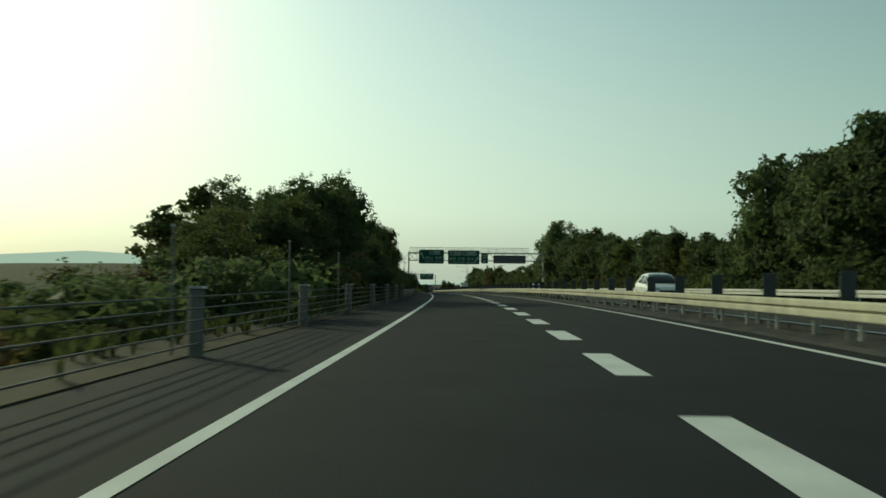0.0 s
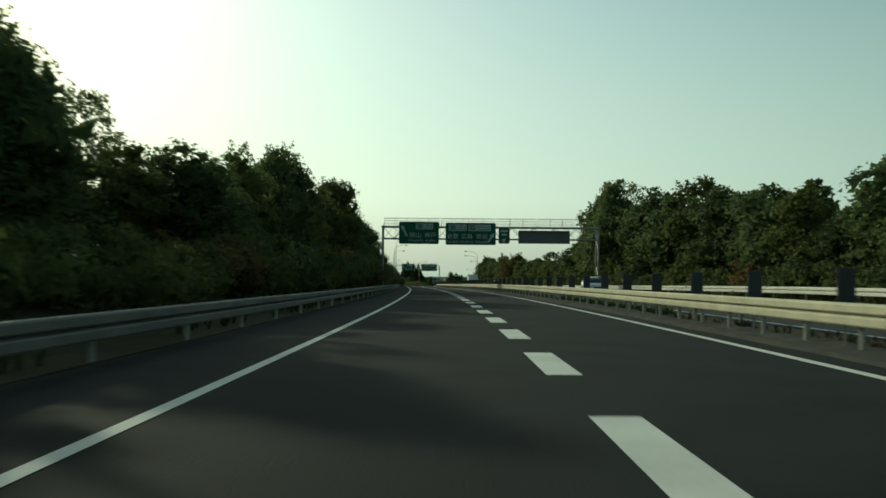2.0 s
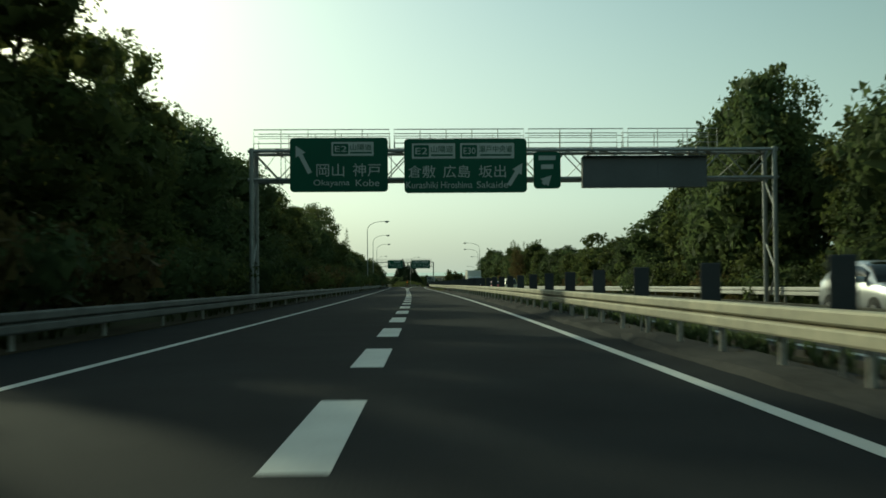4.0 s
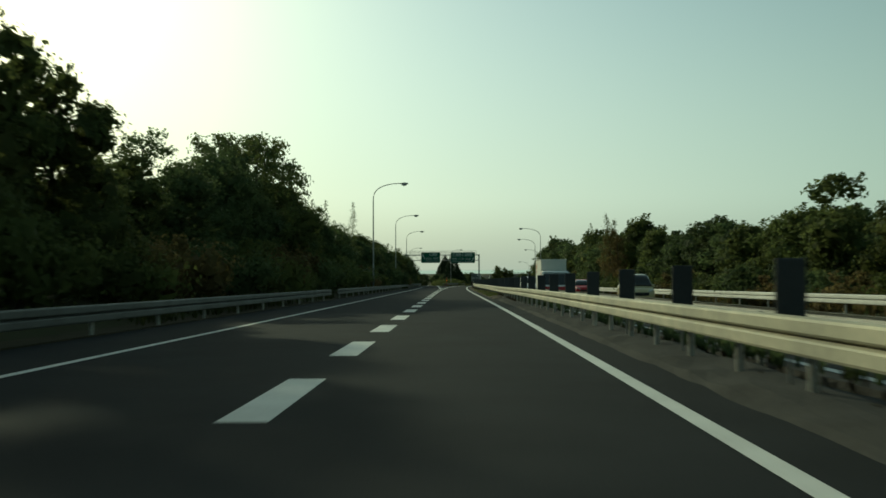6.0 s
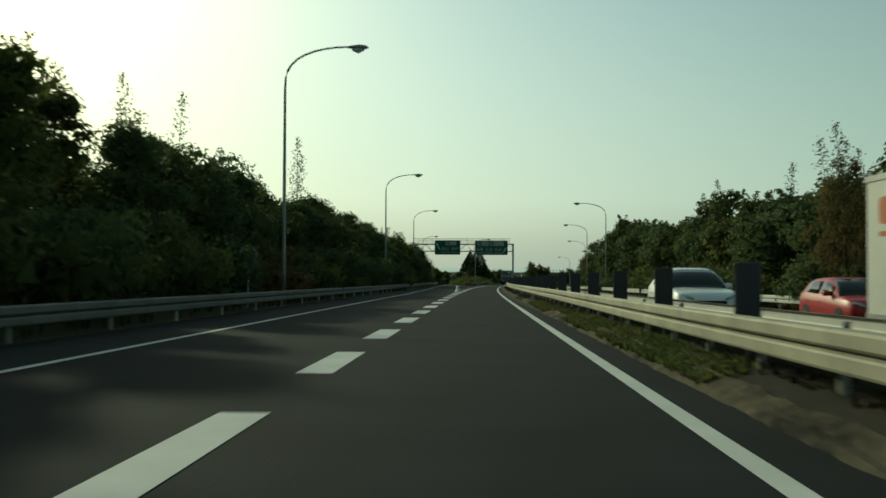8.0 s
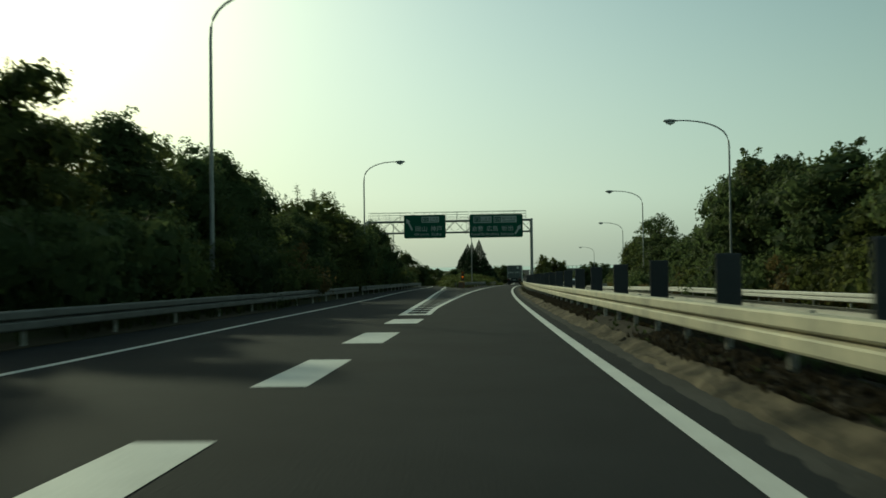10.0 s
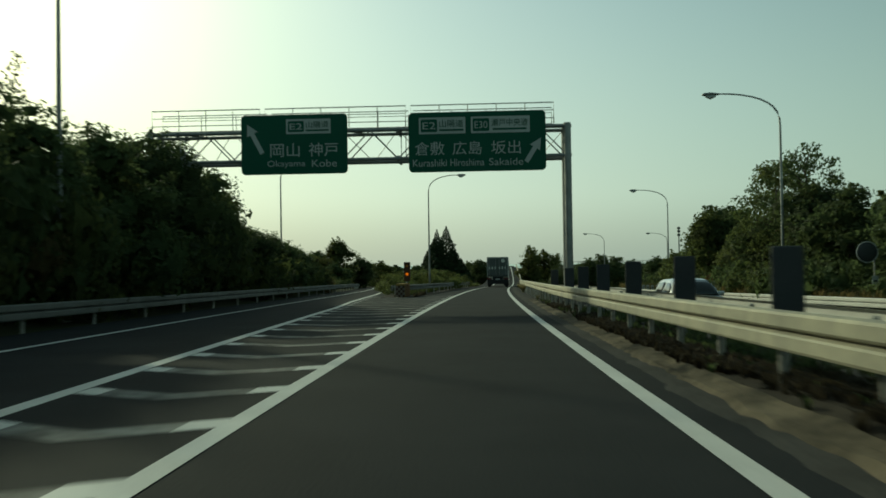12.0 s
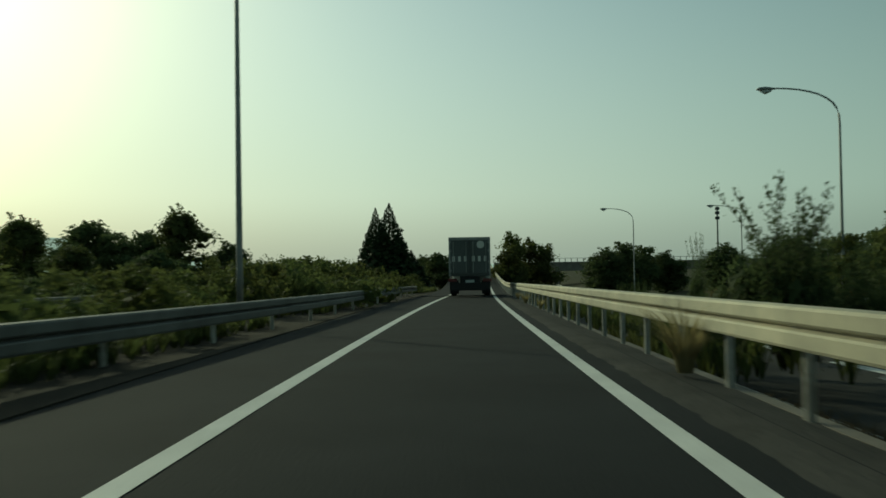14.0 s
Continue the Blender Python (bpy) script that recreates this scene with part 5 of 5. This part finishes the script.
def bamboo(seed, height=9.0):
    """A single culm with a feathery leaning top."""
    rng = np.random.default_rng(seed)
    t = thing("bamboo", "thin feathery bamboo shoot above the trees", "bamboo", "bamboo shoots")
    lean = 0.5
    spine = [(lean * (i / 10) ** 3, 0, height * i / 10) for i in range(11)]
    stalk = tubed(spine, [0.04 - 0.0035 * i for i in range(11)], 6)
    centres, radii = [], []
    for i in range(60):
        f = 0.40 + 0.60 * i / 59
        x, z = lean * f**3, height * f
        a, w = 2.4 * i, (1.25 * (1.0 - f) + 0.10) * (0.3 + 0.9 * rng.random())
        c = (x + w * math.cos(a), w * math.sin(a), z + 0.55 * w)
        centres.append(c)
        radii.append(0.16 + 0.22 * (1 - f))
        if i % 2:
            tube(stalk, [(x, 0, z - 0.1), c], [0.008, 0.004], 4)
    part("culm", stalk, LEAF_C, t)
    crown("foliage", rng, centres, radii, 5, 0.12, LEAF_C, t, 0.0, 0.8, 1.6)
    return t


SIDE_LEFT = curve_of([(-40, 0.9), (18, 1.1), (26, 1.9), (32, 2.7), (40, 4.4), (48, 6.2), (56, 7.2), (62, 7.6), (66, 6.0), (70, 4.6), (76, 5.0), (80, 5.6), (88, 5.6), (96, 6.6), (104, 7.6), (112, 7.4),
                      (120, 6.4), (127, 8.2), (136, 10.0), (152, 9.6), (168, 9.3), (176, 8.3), (184, 8.2), (191, 6.3), (200, 7.2), (208, 7.9), (216, 7.7), (224, 7.8),
                      (229, 8.0), (241, 7.2), (246, 6.9), (256, 7.5), (280, 7.2), (304, 7.0), (312, 6.5), (320, 5.2), (328, 6.7), (336, 6.9), (344, 6.6), (352, 6.0), (360, 5.7),
                      (368, 4.6), (376, 4.0), (384, 3.5), (392, 3.2), (400, 3.3), (410, 2.9), (430, 2.8)])
SIDE_RIGHT = curve_of([(30, 8.6), (48, 9.2), (56, 9.2), (61, 9.5), (66, 8.4), (71, 5.0), (80, 6.2), (88, 6.5), (96, 7.5), (104, 6.2), (112, 7.3), (120, 8.7), (128, 9.1), (136, 9.7),
                       (144, 8.8), (152, 10.6), (160, 12.4), (168, 10.9), (176, 9.3), (184, 5.6), (192, 5.2), (200, 5.2), (206, 6.2), (211, 5.9), (217, 5.6), (224, 6.3), (232, 5.7),
                       (240, 6.3), (248, 7.3), (256, 6.6), (264, 7.1), (280, 7.5), (304, 7.2), (320, 7.6), (326, 8.3), (332, 7.9), (338, 4.6), (352, 5.7), (368, 6.4),
                       (376, 5.9), (384, 4.3), (392, 5.8), (397, 6.3), (401, 4.3), (405, 3.4), (416, 3.1), (422, 3.6), (430, 3.4)])
SHAPES = ((11, LEAF_A, "dense dark-green broadleaf tree on the bank", 2.7, 17), (12, LEAF_A, "dense dark-green broadleaf tree overgrown with vines", 2.9, 19),
          (13, LEAF_B, "olive-green broadleaf tree with a lumpy crown", 2.7, 17), (14, LEAF_B, "olive-green broadleaf tree on the bank", 2.5, 16),
          (15, LEAF_A, "dark evergreen tree with a rounded crown", 3.1, 20), (16, LEAF_C, "light-green young tree among darker ones", 2.3, 14))
KINDS = [broadleaf(k, m, text, 8.0, w, n, 285, 0.165, 0.80) for k, m, text, w, n in SHAPES]
FAR_KINDS = [broadleaf(k + 60, m, text, 8.0, w, n, 132, 0.260, 0.78) for k, m, text, w, n in SHAPES]
BACK_KINDS = [broadleaf(k + 90, m, text, 8.0, w, n, 42, 0.42, 0.8, shoots=2) for k, m, text, w, n in SHAPES]
AIRY = [airy_tree(21, LEAF_A, "thin-crowned tree with sky between its leaves"), airy_tree(22, LEAF_B, "thin-crowned feathery tree on the bank")]
FAR_SHRUBS = [shrub(35, LEAF_A, "dark-green bush at the foot of the bank"), shrub(36, LEAF_B, "olive-green bush at the foot of the bank"),
              shrub(37, LEAF_C, "light-green weedy bush by the roadside"), shrub(38, LEAF_DRY, "dry brownish bush standing by the roadside")]
SHRUBS = [shrub(31, LEAF_A, "dark-green bush at the foot of the bank", dense=250, size=0.13), shrub(32, LEAF_B, "olive-green bush at the foot of the bank", dense=250, size=0.13), shrub(33, LEAF_C, "light-green weedy bush by the roadside", dense=250, size=0.13),
          shrub(34, LEAF_DRY, "dry brownish bush standing by the roadside", dense=250, size=0.13)]
used = set()


def plant(kind, s, u, height, base_h, lean=0.0, wide=None):
    """Set a tree of a kind so that its top stands height metres over the road."""
    z = ground_z(s, u) - 0.05
    k = max(0.15, (height - z) / base_h)
    m = at(s, u, z, random.uniform(0, 360), (wide or 1.0) * k**0.6, k)
    if kind.name in used:
        return copy_thing(kind, m @ Matrix.Diagonal([1 / k for k in kind.scale] + [1]))
    used.add(kind.name)
    kind.matrix_basis = m
    return kind


rnd = random.Random(5)


def wooded_side(profile, s0, s1, step, u0, sign, kinds, shift=lambda s: 0.0, low=0.82):
    s = s0
    while s < s1:
        h = profile(s)
        u = u0 + shift(s) + sign * rnd.uniform(-0.7, 0.9)
        kind = kinds[rnd.choice((0, 0, 1, 1, 2, 2, 3, 4, 4, 5))]
        plant(kind, s, u, h * rnd.uniform(low, 1.03), 8.0, wide=rnd.uniform(0.95, 1.4))
        s += step * rnd.uniform(0.8, 1.2) * (0.75 + 0.25 * h / 8)


fork = lambda s: min(0.0, left_line(s) + 6.4)
wooded_side(SIDE_LEFT, 34, 400, 4.3, -10.6, -1, KINDS, fork)
wooded_side(lambda s: SIDE_LEFT(s) * 0.93, 40, 390, 6.5, -14.6, -1, BACK_KINDS, fork)
wooded_side(SIDE_RIGHT, 30, 425, 4.6, 20.0, 1, FAR_KINDS, lambda s: 1.6 if 348 < s < 366 else 0.0, low=0.80)
wooded_side(lambda s: SIDE_RIGHT(s) * 0.93 if s < 395 else 3.2, 34, 420, 8.5, 24.5, 1, BACK_KINDS)
for s, u, h, k in ((206, -11.5, 7.0, 1), (212, -11.4, 8.6, 0), (221, -12.6, 10.4, 0), (215.5, -12.4, 9.8, 1), (218, -10.8, 10.0, 1), (223, -11.2, 10.6, 0), (227.5, -10.9, 9.6, 1), (31, -9.6, 3.3, 1), (199, -11.5, 7.2, 0), (236, -12, 6.9, 1), (160, 20.5, 12.6, 1), (50, -14.5, 6.4, 0), (381.5, 21, 8.0, 0), (377, 19.6, 7.6, 1), (373.5, 20.2, 7.9, 0)):
    plant(AIRY[k], s, u, h, 9.0)
plant(AIRY[1], 80.5, -11.0, 6.0, 9.0, wide=0.55)
plant(AIRY[0], 41, -10.4, 4.9, 9.0, wide=0.5)
russet = airy_tree(23, LEAF_DRY, "tall feathery tree with dry russet leaves")
for s, u, h in ((250, 17.0, 5.9), (252.2, 17.3, 5.3), (248.2, 17.4, 5.2)):
    plant(russet, s, u, h, 9.0, wide=0.5)
for s, u, h in ((58.8, -9.3, 7.7), (55.2, -9.6, 7.0), (105, -10.2, 8.0), (109, -10.4, 8.6), (306, -10.8, 7.0), (309.5, -10.6, 7.3), (315, -10.8, 6.6), (338.5, 20.4, 8.8), (47, 19.0, 9.7), (51, 20.5, 9.6), (328, 19.2, 8.9), (331, 19.8, 8.9), (326, 20.6, 8.6), (157, 19.4, 12.4), (163, 20, 12.2)):
    plant((KINDS if u < 0 else FAR_KINDS)[rnd.choice((0, 1, 4))], s, u, h, 8.0)
for s, u, h in ((354, -10.2, 6.4), (357.5, -10.8, 6.8), (361, -11.6, 6.8), (365, -11.6, 5.6)):
    plant(KINDS[rnd.choice((0, 1, 4))], s, u, h, 8.0, wide=1.15)
for s, u, h in ((64.5, 20.0, 9.9), (402.5, 21.0, 5.7), (398.5, 20.4, 6.7), (395, 21.5, 6.4)):
    plant(FAR_KINDS[rnd.choice((0, 1, 4))], s, u, h, 8.0, wide=1.1)
for s, u, h in ((389.8, -13.6, 3.7), (392.6, -14.4, 3.5), (387.5, -14.5, 3.9)):
    plant(KINDS[rnd.choice((0, 1, 4))], s, u, h, 8.0, wide=0.9)
for s in range(338, 374, 4):
    plant(BACK_KINDS[rnd.choice((0, 1, 4))], s, left_line(s) - 8.2 + rnd.uniform(-0.5, 0.5), SIDE_LEFT(s) * rnd.uniform(0.92, 1.02), 8.0, wide=1.2)
# vines and scrub that cover the falling bank before the fork
s = 334.0
while s < 402:
    plant(SHRUBS[rnd.choice((0, 0, 1, 1, 2))], s, left_line(s) - 5.0 + rnd.uniform(-0.4, 0.5), SIDE_LEFT(s) * rnd.uniform(0.72, 0.90), 2.2, wide=0.9)
    s += rnd.uniform(1.8, 2.6)
# bushes along the foot of both banks
s = 6.0
while s < 420:
    h = min(3.2, 0.5 * SIDE_LEFT(s) + 0.1)
    plant(SHRUBS[rnd.choice((0, 0, 1, 1, 2, 3))], s, -8.2 + min(fork(s), left_line(s) + 3.9 if s > 312 else 0) + rnd.uniform(-0.5, 0.4), h * rnd.uniform(0.7, 1.05), 2.2)
    s += rnd.uniform(2.4, 3.6)
s = 30.0
while s < 430:
    h = min(2.6, 0.42 * SIDE_RIGHT(s))
    plant(FAR_SHRUBS[rnd.choice((0, 0, 1, 1, 2, 3))], s, (17.5 if s < 346 else 19.6 if s < 362 else 17.5 if s < 380 else 18.4) + rnd.uniform(-0.3, 0.6), h * rnd.uniform(0.6, 1.0), 2.2)
    s += rnd.uniform(3.2, 4.6)
for s, u, h in ((6, -11, 0.7), (14, -11, 0.9), (20, -10, 1.2), (25, -9, 1.9), (12, -16, 0.7), (24, -14, 1.1), (30, -13, 1.5), (18, -13, 0.9), (33, -10, 2.3)):
    plant(SHRUBS[rnd.choice((0, 1, 3))], s, u, h, 2.2, wide=1.5)
shoot = bamboo(41)
for s, u, h in ((240, -11, 7.6), (245, -11, 8.6), (247, -12, 8.0), (250, -11, 9.0), (275, -11, 11.0), (277, -11.5, 10), (341, -13, 8.4), (346, -13.5, 8.8), (333, -12, 8.0), (349, -13, 8.4),
                (340, -12.6, 8.4), (325, -12, 6.6), (329, -12.5, 7.0), (249.6, 16.9, 7.5), (251.5, 17.2, 7.0), (253.2, 17.6, 7.4), (281, 20, 8.6), (266, 20, 8.0), (258, 20.4, 7.6), (290, 20.5, 8.4)):
    plant(shoot, s, u, h, 9.0)
# the fork's island: conifers, bushes, weeds
twin = conifer(51)
twin.matrix_basis = at(487, -11.6, -0.2, 0, 1.25, 1.06)
copy_thing(twin, at(486.5, -9.8, -0.25, 140, 1.3, 1.05))
copy_thing(twin, at(491, -7.6, -0.6, 70, 1.0, 0.55))
copy_thing(twin, at(640, -33, 3.0, 70, 1.6, 1.15))
copy_thing(twin, at(655, -36, 3.0, 10, 1.6, 1.0))
copy_thing(twin, at(505, 27, -2.0, 10, 0.6, 0.52))
for s, u, h in ((379, -3.7, 0.7), (384, -3.8, 1.0), (386, -4.6, 1.4), (389, -3.4, 1.3), (392, -4.6, 1.5), (395, -5.6, 1.5), (399, -4.2, 1.7), (403, -5.4, 1.9), (406, -3.6, 2.0),
                (410, -5.0, 2.0), (414, -3.8, 2.1), (418, -5.2, 2.0), (423, -4.0, 1.9), (428, -5.5, 1.8), (434, -4.2, 1.8), (440, -5.6, 1.7), (447, -4.4, 1.6), (455, -6, 1.8), (402, -7.0, 1.6),
                (410, -7.4, 1.8), (420, -8, 1.8), (430, -9, 1.8), (440, -10, 2.0), (462, -5, 1.9)):
    plant(SHRUBS[rnd.choice((1, 2, 2, 1))], s, u, h, 2.2)
for s, u, h in ((440, -32, 6.2), (443, -28.5, 6.1), (441, -25, 5.0), (440, -22.5, 5.0), (438, -19.3, 6.4), (444, -17.5, 4.2), (446, -36, 6.0), (450, -41, 6.0), (430, -24, 3.6), (428, -30, 3.8),
                (430, -18, 3.2), (425, -21, 3.3), (500, -4.5, 5.2), (506, -7.5, 5.0), (498, -1.8, 4.4)):
    plant(FAR_KINDS[rnd.choice((0, 1, 2, 4))], s, u, h, 8.0, wide=1.25)
# light-green trees; their paler leaf colour also stands in for distance haze
for s, u, h in ((489, 5.8, 7.0), (493, 7.8, 6.5), (486, 5.0, 5.2), (494, 9.8, 5.7)):
    plant(FAR_KINDS[5], s, u, h, 8.0, wide=1.45)
for s, u, h in ((470, 17.0, 4.9), (473, 19.4, 4.6), (468, 15.0, 4.1), (476, 22.5, 4.0), (455, 24, 3.9), (445, 27, 3.9), (438, 24, 3.7),
                (520, 24, 3.0), (525, 32, 3.2), (530, 40, 3.6), (500, 45, 5.0), (470, 40, 5.4), (450, 36, 5.0)):
    plant(FAR_KINDS[rnd.choice((0, 1, 4))], s, u, h, 8.0, wide=1.3)

# woods on the horizon beyond the fork
for k in range(22):
    s, u = 530 + 7 * (k % 4), -82 + 3.2 * k + rnd.uniform(-1, 1)
    plant(BACK_KINDS[rnd.choice((0, 1, 2, 4))], s, u, rnd.uniform(4.6, 6.2), 8.0, wide=rnd.uniform(1.3, 1.8))


def wild_bush(seed, height=2.6):
    """A bush gone wild: a low leafy mass with long upright shoots."""
    rng = np.random.default_rng(seed)
    t = thing("bush", "overgrown green bush with long upright shoots behind the rail", "bush", "roadside bushes")
    centres = [((rng.random() - 0.5) * 3.0, (rng.random() - 0.5) * 3.0, height * (0.08 + 0.30 * rng.random())) for _ in range(11)]
    radii = [height * (0.17 + 0.09 * rng.random()) for _ in centres]
    crown("foliage", rng, centres, radii, 900, 0.08, LEAF_A, t, 0.8, 0.9, 0.8)
    tips, small = [], []
    for k in range(26):
        x, y = (rng.random() - 0.5) * 2.0, (rng.random() - 0.5) * 2.2
        h = height * (0.55 + 0.47 * rng.random())
        lx, ly = x + 0.6 * rng.normal(), y + 0.6 * rng.normal()
        part("shoot", tubed([(x * 0.7, y * 0.7, 0), (x, y, h * 0.6), (lx, ly, h)], [0.016, 0.010, 0.004], 5), BARK, t)
        for i in range(14):
            f = 0.35 + 0.048 * i
            g = max(0.0, f - 0.6) * 2.5
            tips.append((x + (lx - x) * g, y + (ly - y) * g, h * f))
            small.append(0.30 - 0.016 * i)
    crown("outer_foliage", rng, tips, small, 330, 0.085, LEAF_A, t, 0, 0.8, 1.5)
    return t


def grass_clump(seed):
    rng = np.random.default_rng(seed)
    t = thing("grass_clump", "arching clump of tall dry grass at the rail", "grass", "grass clumps")
    vs, fs = [], []
    for _ in range(190):
        a, ln = rng.random() * 6.28, 0.6 + 0.7 * rng.random()
        d, k = Vector((math.cos(a), math.sin(a), 0)), len(vs)
        side = Vector((-d.y, d.x, 0)) * 0.009
        for i in range(5):
            f = i / 4
            p = d * (0.08 + 0.55 * ln * f**1.6) + Vector((0, 0, ln * (1.15 * f - 0.55 * f * f)))
            vs += [p - side * (1.05 - f), p + side * (1.05 - f)]
        fs += [(k + 2 * i, k + 2 * i + 1, k + 2 * i + 3, k + 2 * i + 2) for i in range(4)]
    ob = new("foliage", raw("foliage", vs, fs, STRAW))
    ob.parent = t
    return t


wild = wild_bush(71)
wild.matrix_basis = at(388.3, 7.35, -0.3, 0, 0.62, 1.12)
for s, u, k, tall, turn in ((389.4, 7.9, 0.58, 0.74, 110), (390.6, 8.6, 0.60, 0.80, 200), (387.0, 8.1, 0.5, 0.66, 80), (392.2, 6.9, 0.22, 0.78, 30), (394.5, 8.8, 0.5, 0.5, 300), (401.5, 7.4, 0.4, 0.42, 40),
                            (407, 7.8, 0.4, 0.4, 130), (387.4, 5.9, 0.36, 0.42, 160)):
    copy_thing(wild, at(s, u, -0.35, turn, k, tall))
tuft = grass_clump(72)
tuft.matrix_basis = at(382.7, 4.35, 0.0)
for s, u, k in ((403, 4.45, 0.5), (410, 4.35, 0.6), (361.5, 4.4, 0.35), (233, 4.4, 0.45), (227, 4.5, 0.4), (418, 4.4, 0.5)):
    copy_thing(tuft, at(s, u, 0.0, 57 * s, k))


def weeds(name, label, s0, s1, u0, u1, count, height, material, z=0.0, seed=7):
    """Tufts of blades along a verge, one mesh."""
    rng = np.random.default_rng(seed)
    vs, fs = [], []
    for _ in range(count):
        s, u = s0 + (s1 - s0) * rng.random(), u0 + (u1 - u0) * rng.random()
        if noise.noise(Vector((s * 0.12, u, seed))) < -0.12:
            continue
        base = P(s, u, z + (mound(s, u) if 4 < u < 6.3 else 0.0))
        for _ in range(7):
            a, h = rng.random() * 6.28, height * (0.4 + 0.8 * rng.random())
            d = Vector((math.cos(a), math.sin(a), 0))
            side = Vector((-d.y, d.x, 0)) * 0.012 * (1 + rng.random())
            k = len(vs)
            mid_p = base + d * h * 0.25 + Vector((0, 0, h * 0.7))
            vs += [base - side, base + side, mid_p + side * 0.8, mid_p - side * 0.8, base + d * h * 0.65 + Vector((0, 0, h * 0.85))]
            fs += [(k, k + 1, k + 2, k + 3), (k + 3, k + 2, k + 4)]
    tagged(new(name, raw(name, vs, fs, material)), label, "weeds", kind="stuff")


weeds("median_weeds", "green weeds growing under the median guard rail", 221, 264, 3.98, 4.62, 3600, 0.16, LEAF_C)
weeds("litter_grass", "dark brown dead weeds and litter under the median rail posts", 258, 352, 4.22, 4.75, 4000, 0.17, LITTER, 0.02, 22)
weeds("rear_litter", "dark brown dead weeds behind the green verge weeds", 205, 260, 4.50, 4.80, 1100, 0.17, LITTER, 0.02, 23)
weeds("dead_grass", "matted dead grass and litter behind the median rail posts", 218, 346, 4.66, 5.2, 5200, 0.13, DEAD, 0.05, 19)
weeds("dark_grass", "dark matted grass behind the median rail posts", 200, 346, 4.75, 5.7, 4200, 0.24, LEAF_A, 0.03, 20)
weeds("dry_weeds", "dry brown weeds and litter along the median verge", 40, 345, 4.68, 6.2, 2600, 0.13, DEAD, 0.0, 8)
weeds("median_scrub", "dark scrubby weeds in the middle of the median", 60, 345, 5.0, 5.85, 3300, 0.27, LEAF_A, 0.0, 18)
weeds("edge_weeds", "sparse low weeds along the sandy asphalt edge", 262, 360, 4.25, 5.1, 420, 0.13, LEAF_A, 0.04, 13)


def rubble(s0, s1, u0, u1, count, seed):
    """Clods and small stones lying on the sandy strip, one mesh."""
    rng = np.random.default_rng(seed)
    vs, fs = [], []
    for _ in range(count):
        s, u = s0 + (s1 - s0) * rng.random(), u0 + (u1 - u0) * rng.random() ** 0.7
        r, c, k = 0.02 + 0.06 * rng.random() ** 3, P(s, u, 0.05 + mound(s, u)), len(vs)
        for d in ((1, 0, 0), (0, 1, 0), (-1, 0, 0), (0, -1, 0), (0, 0, 0.7), (0, 0, -0.6), (0.6, 0.6, 0.35), (-0.6, 0.6, 0.3), (-0.6, -0.6, 0.35), (0.6, -0.6, 0.3)):
            vs.append(c + Vector(d) * r * (0.75 + 0.5 * rng.random()))
        fs += [(k + a, k + b, k + e) for a, b, e in ((0, 6, 4), (6, 1, 4), (1, 7, 4), (7, 2, 4), (2, 8, 4), (8, 3, 4), (3, 9, 4), (9, 0, 4), (6, 0, 1), (7, 1, 2), (8, 2, 3), (9, 3, 0), (1, 0, 5), (2, 1, 5), (3, 2, 5), (0, 3, 5))]
    tagged(new("rubble", raw("rubble", vs, fs, DIRT)), "dark clods and small stones on the sandy strip", "rubble", kind="stuff")


rubble(225, 360, 4.15, 5.3, 1500, 21)
weeds("cushion_weeds", "dry brown weeds and litter round the crash cushion", 369.6, 377.5, -3.1, -1.8, 300, 0.26, DEAD, 0.0, 16)
weeds("ditch_weeds", "dark weeds in the dip between the two carriageways", 363, 396, 4.95, 6.3, 2200, 0.30, DEAD, -0.75, 17)
weeds("tall_weeds", "tall weeds behind the slip road's guard rail", 386, 470, 5.0, 7.6, 1900, 0.75, LEAF_C, -0.55, 9)
weeds("island_weeds", "weeds along the fork island's edge", 376, 402, -3.9, -2.3, 700, 0.40, LEAF_B, 0.0, 10)
weeds("bush_weeds", "tall weeds among the bushes of the fork island", 400, 465, -6.5, -2.3, 1700, 0.6, LEAF_B, 0.0, 14)
weeds("bank_weeds", "weeds at the foot of the left bank", 0, 306, -7.4, -5.8, 2600, 0.42, LEAF_B, 0.0, 11)
weeds("far_weeds", "dry grass behind the far guard rail", 30, 430, 16.0, 17.4, 2600, 0.75, LEAF_DRY, -0.3, 12)
# one taller tree where the cable barrier gives way to the guard rail
plant(KINDS[1], 75.0, -11.0, 6.6, 8.0)
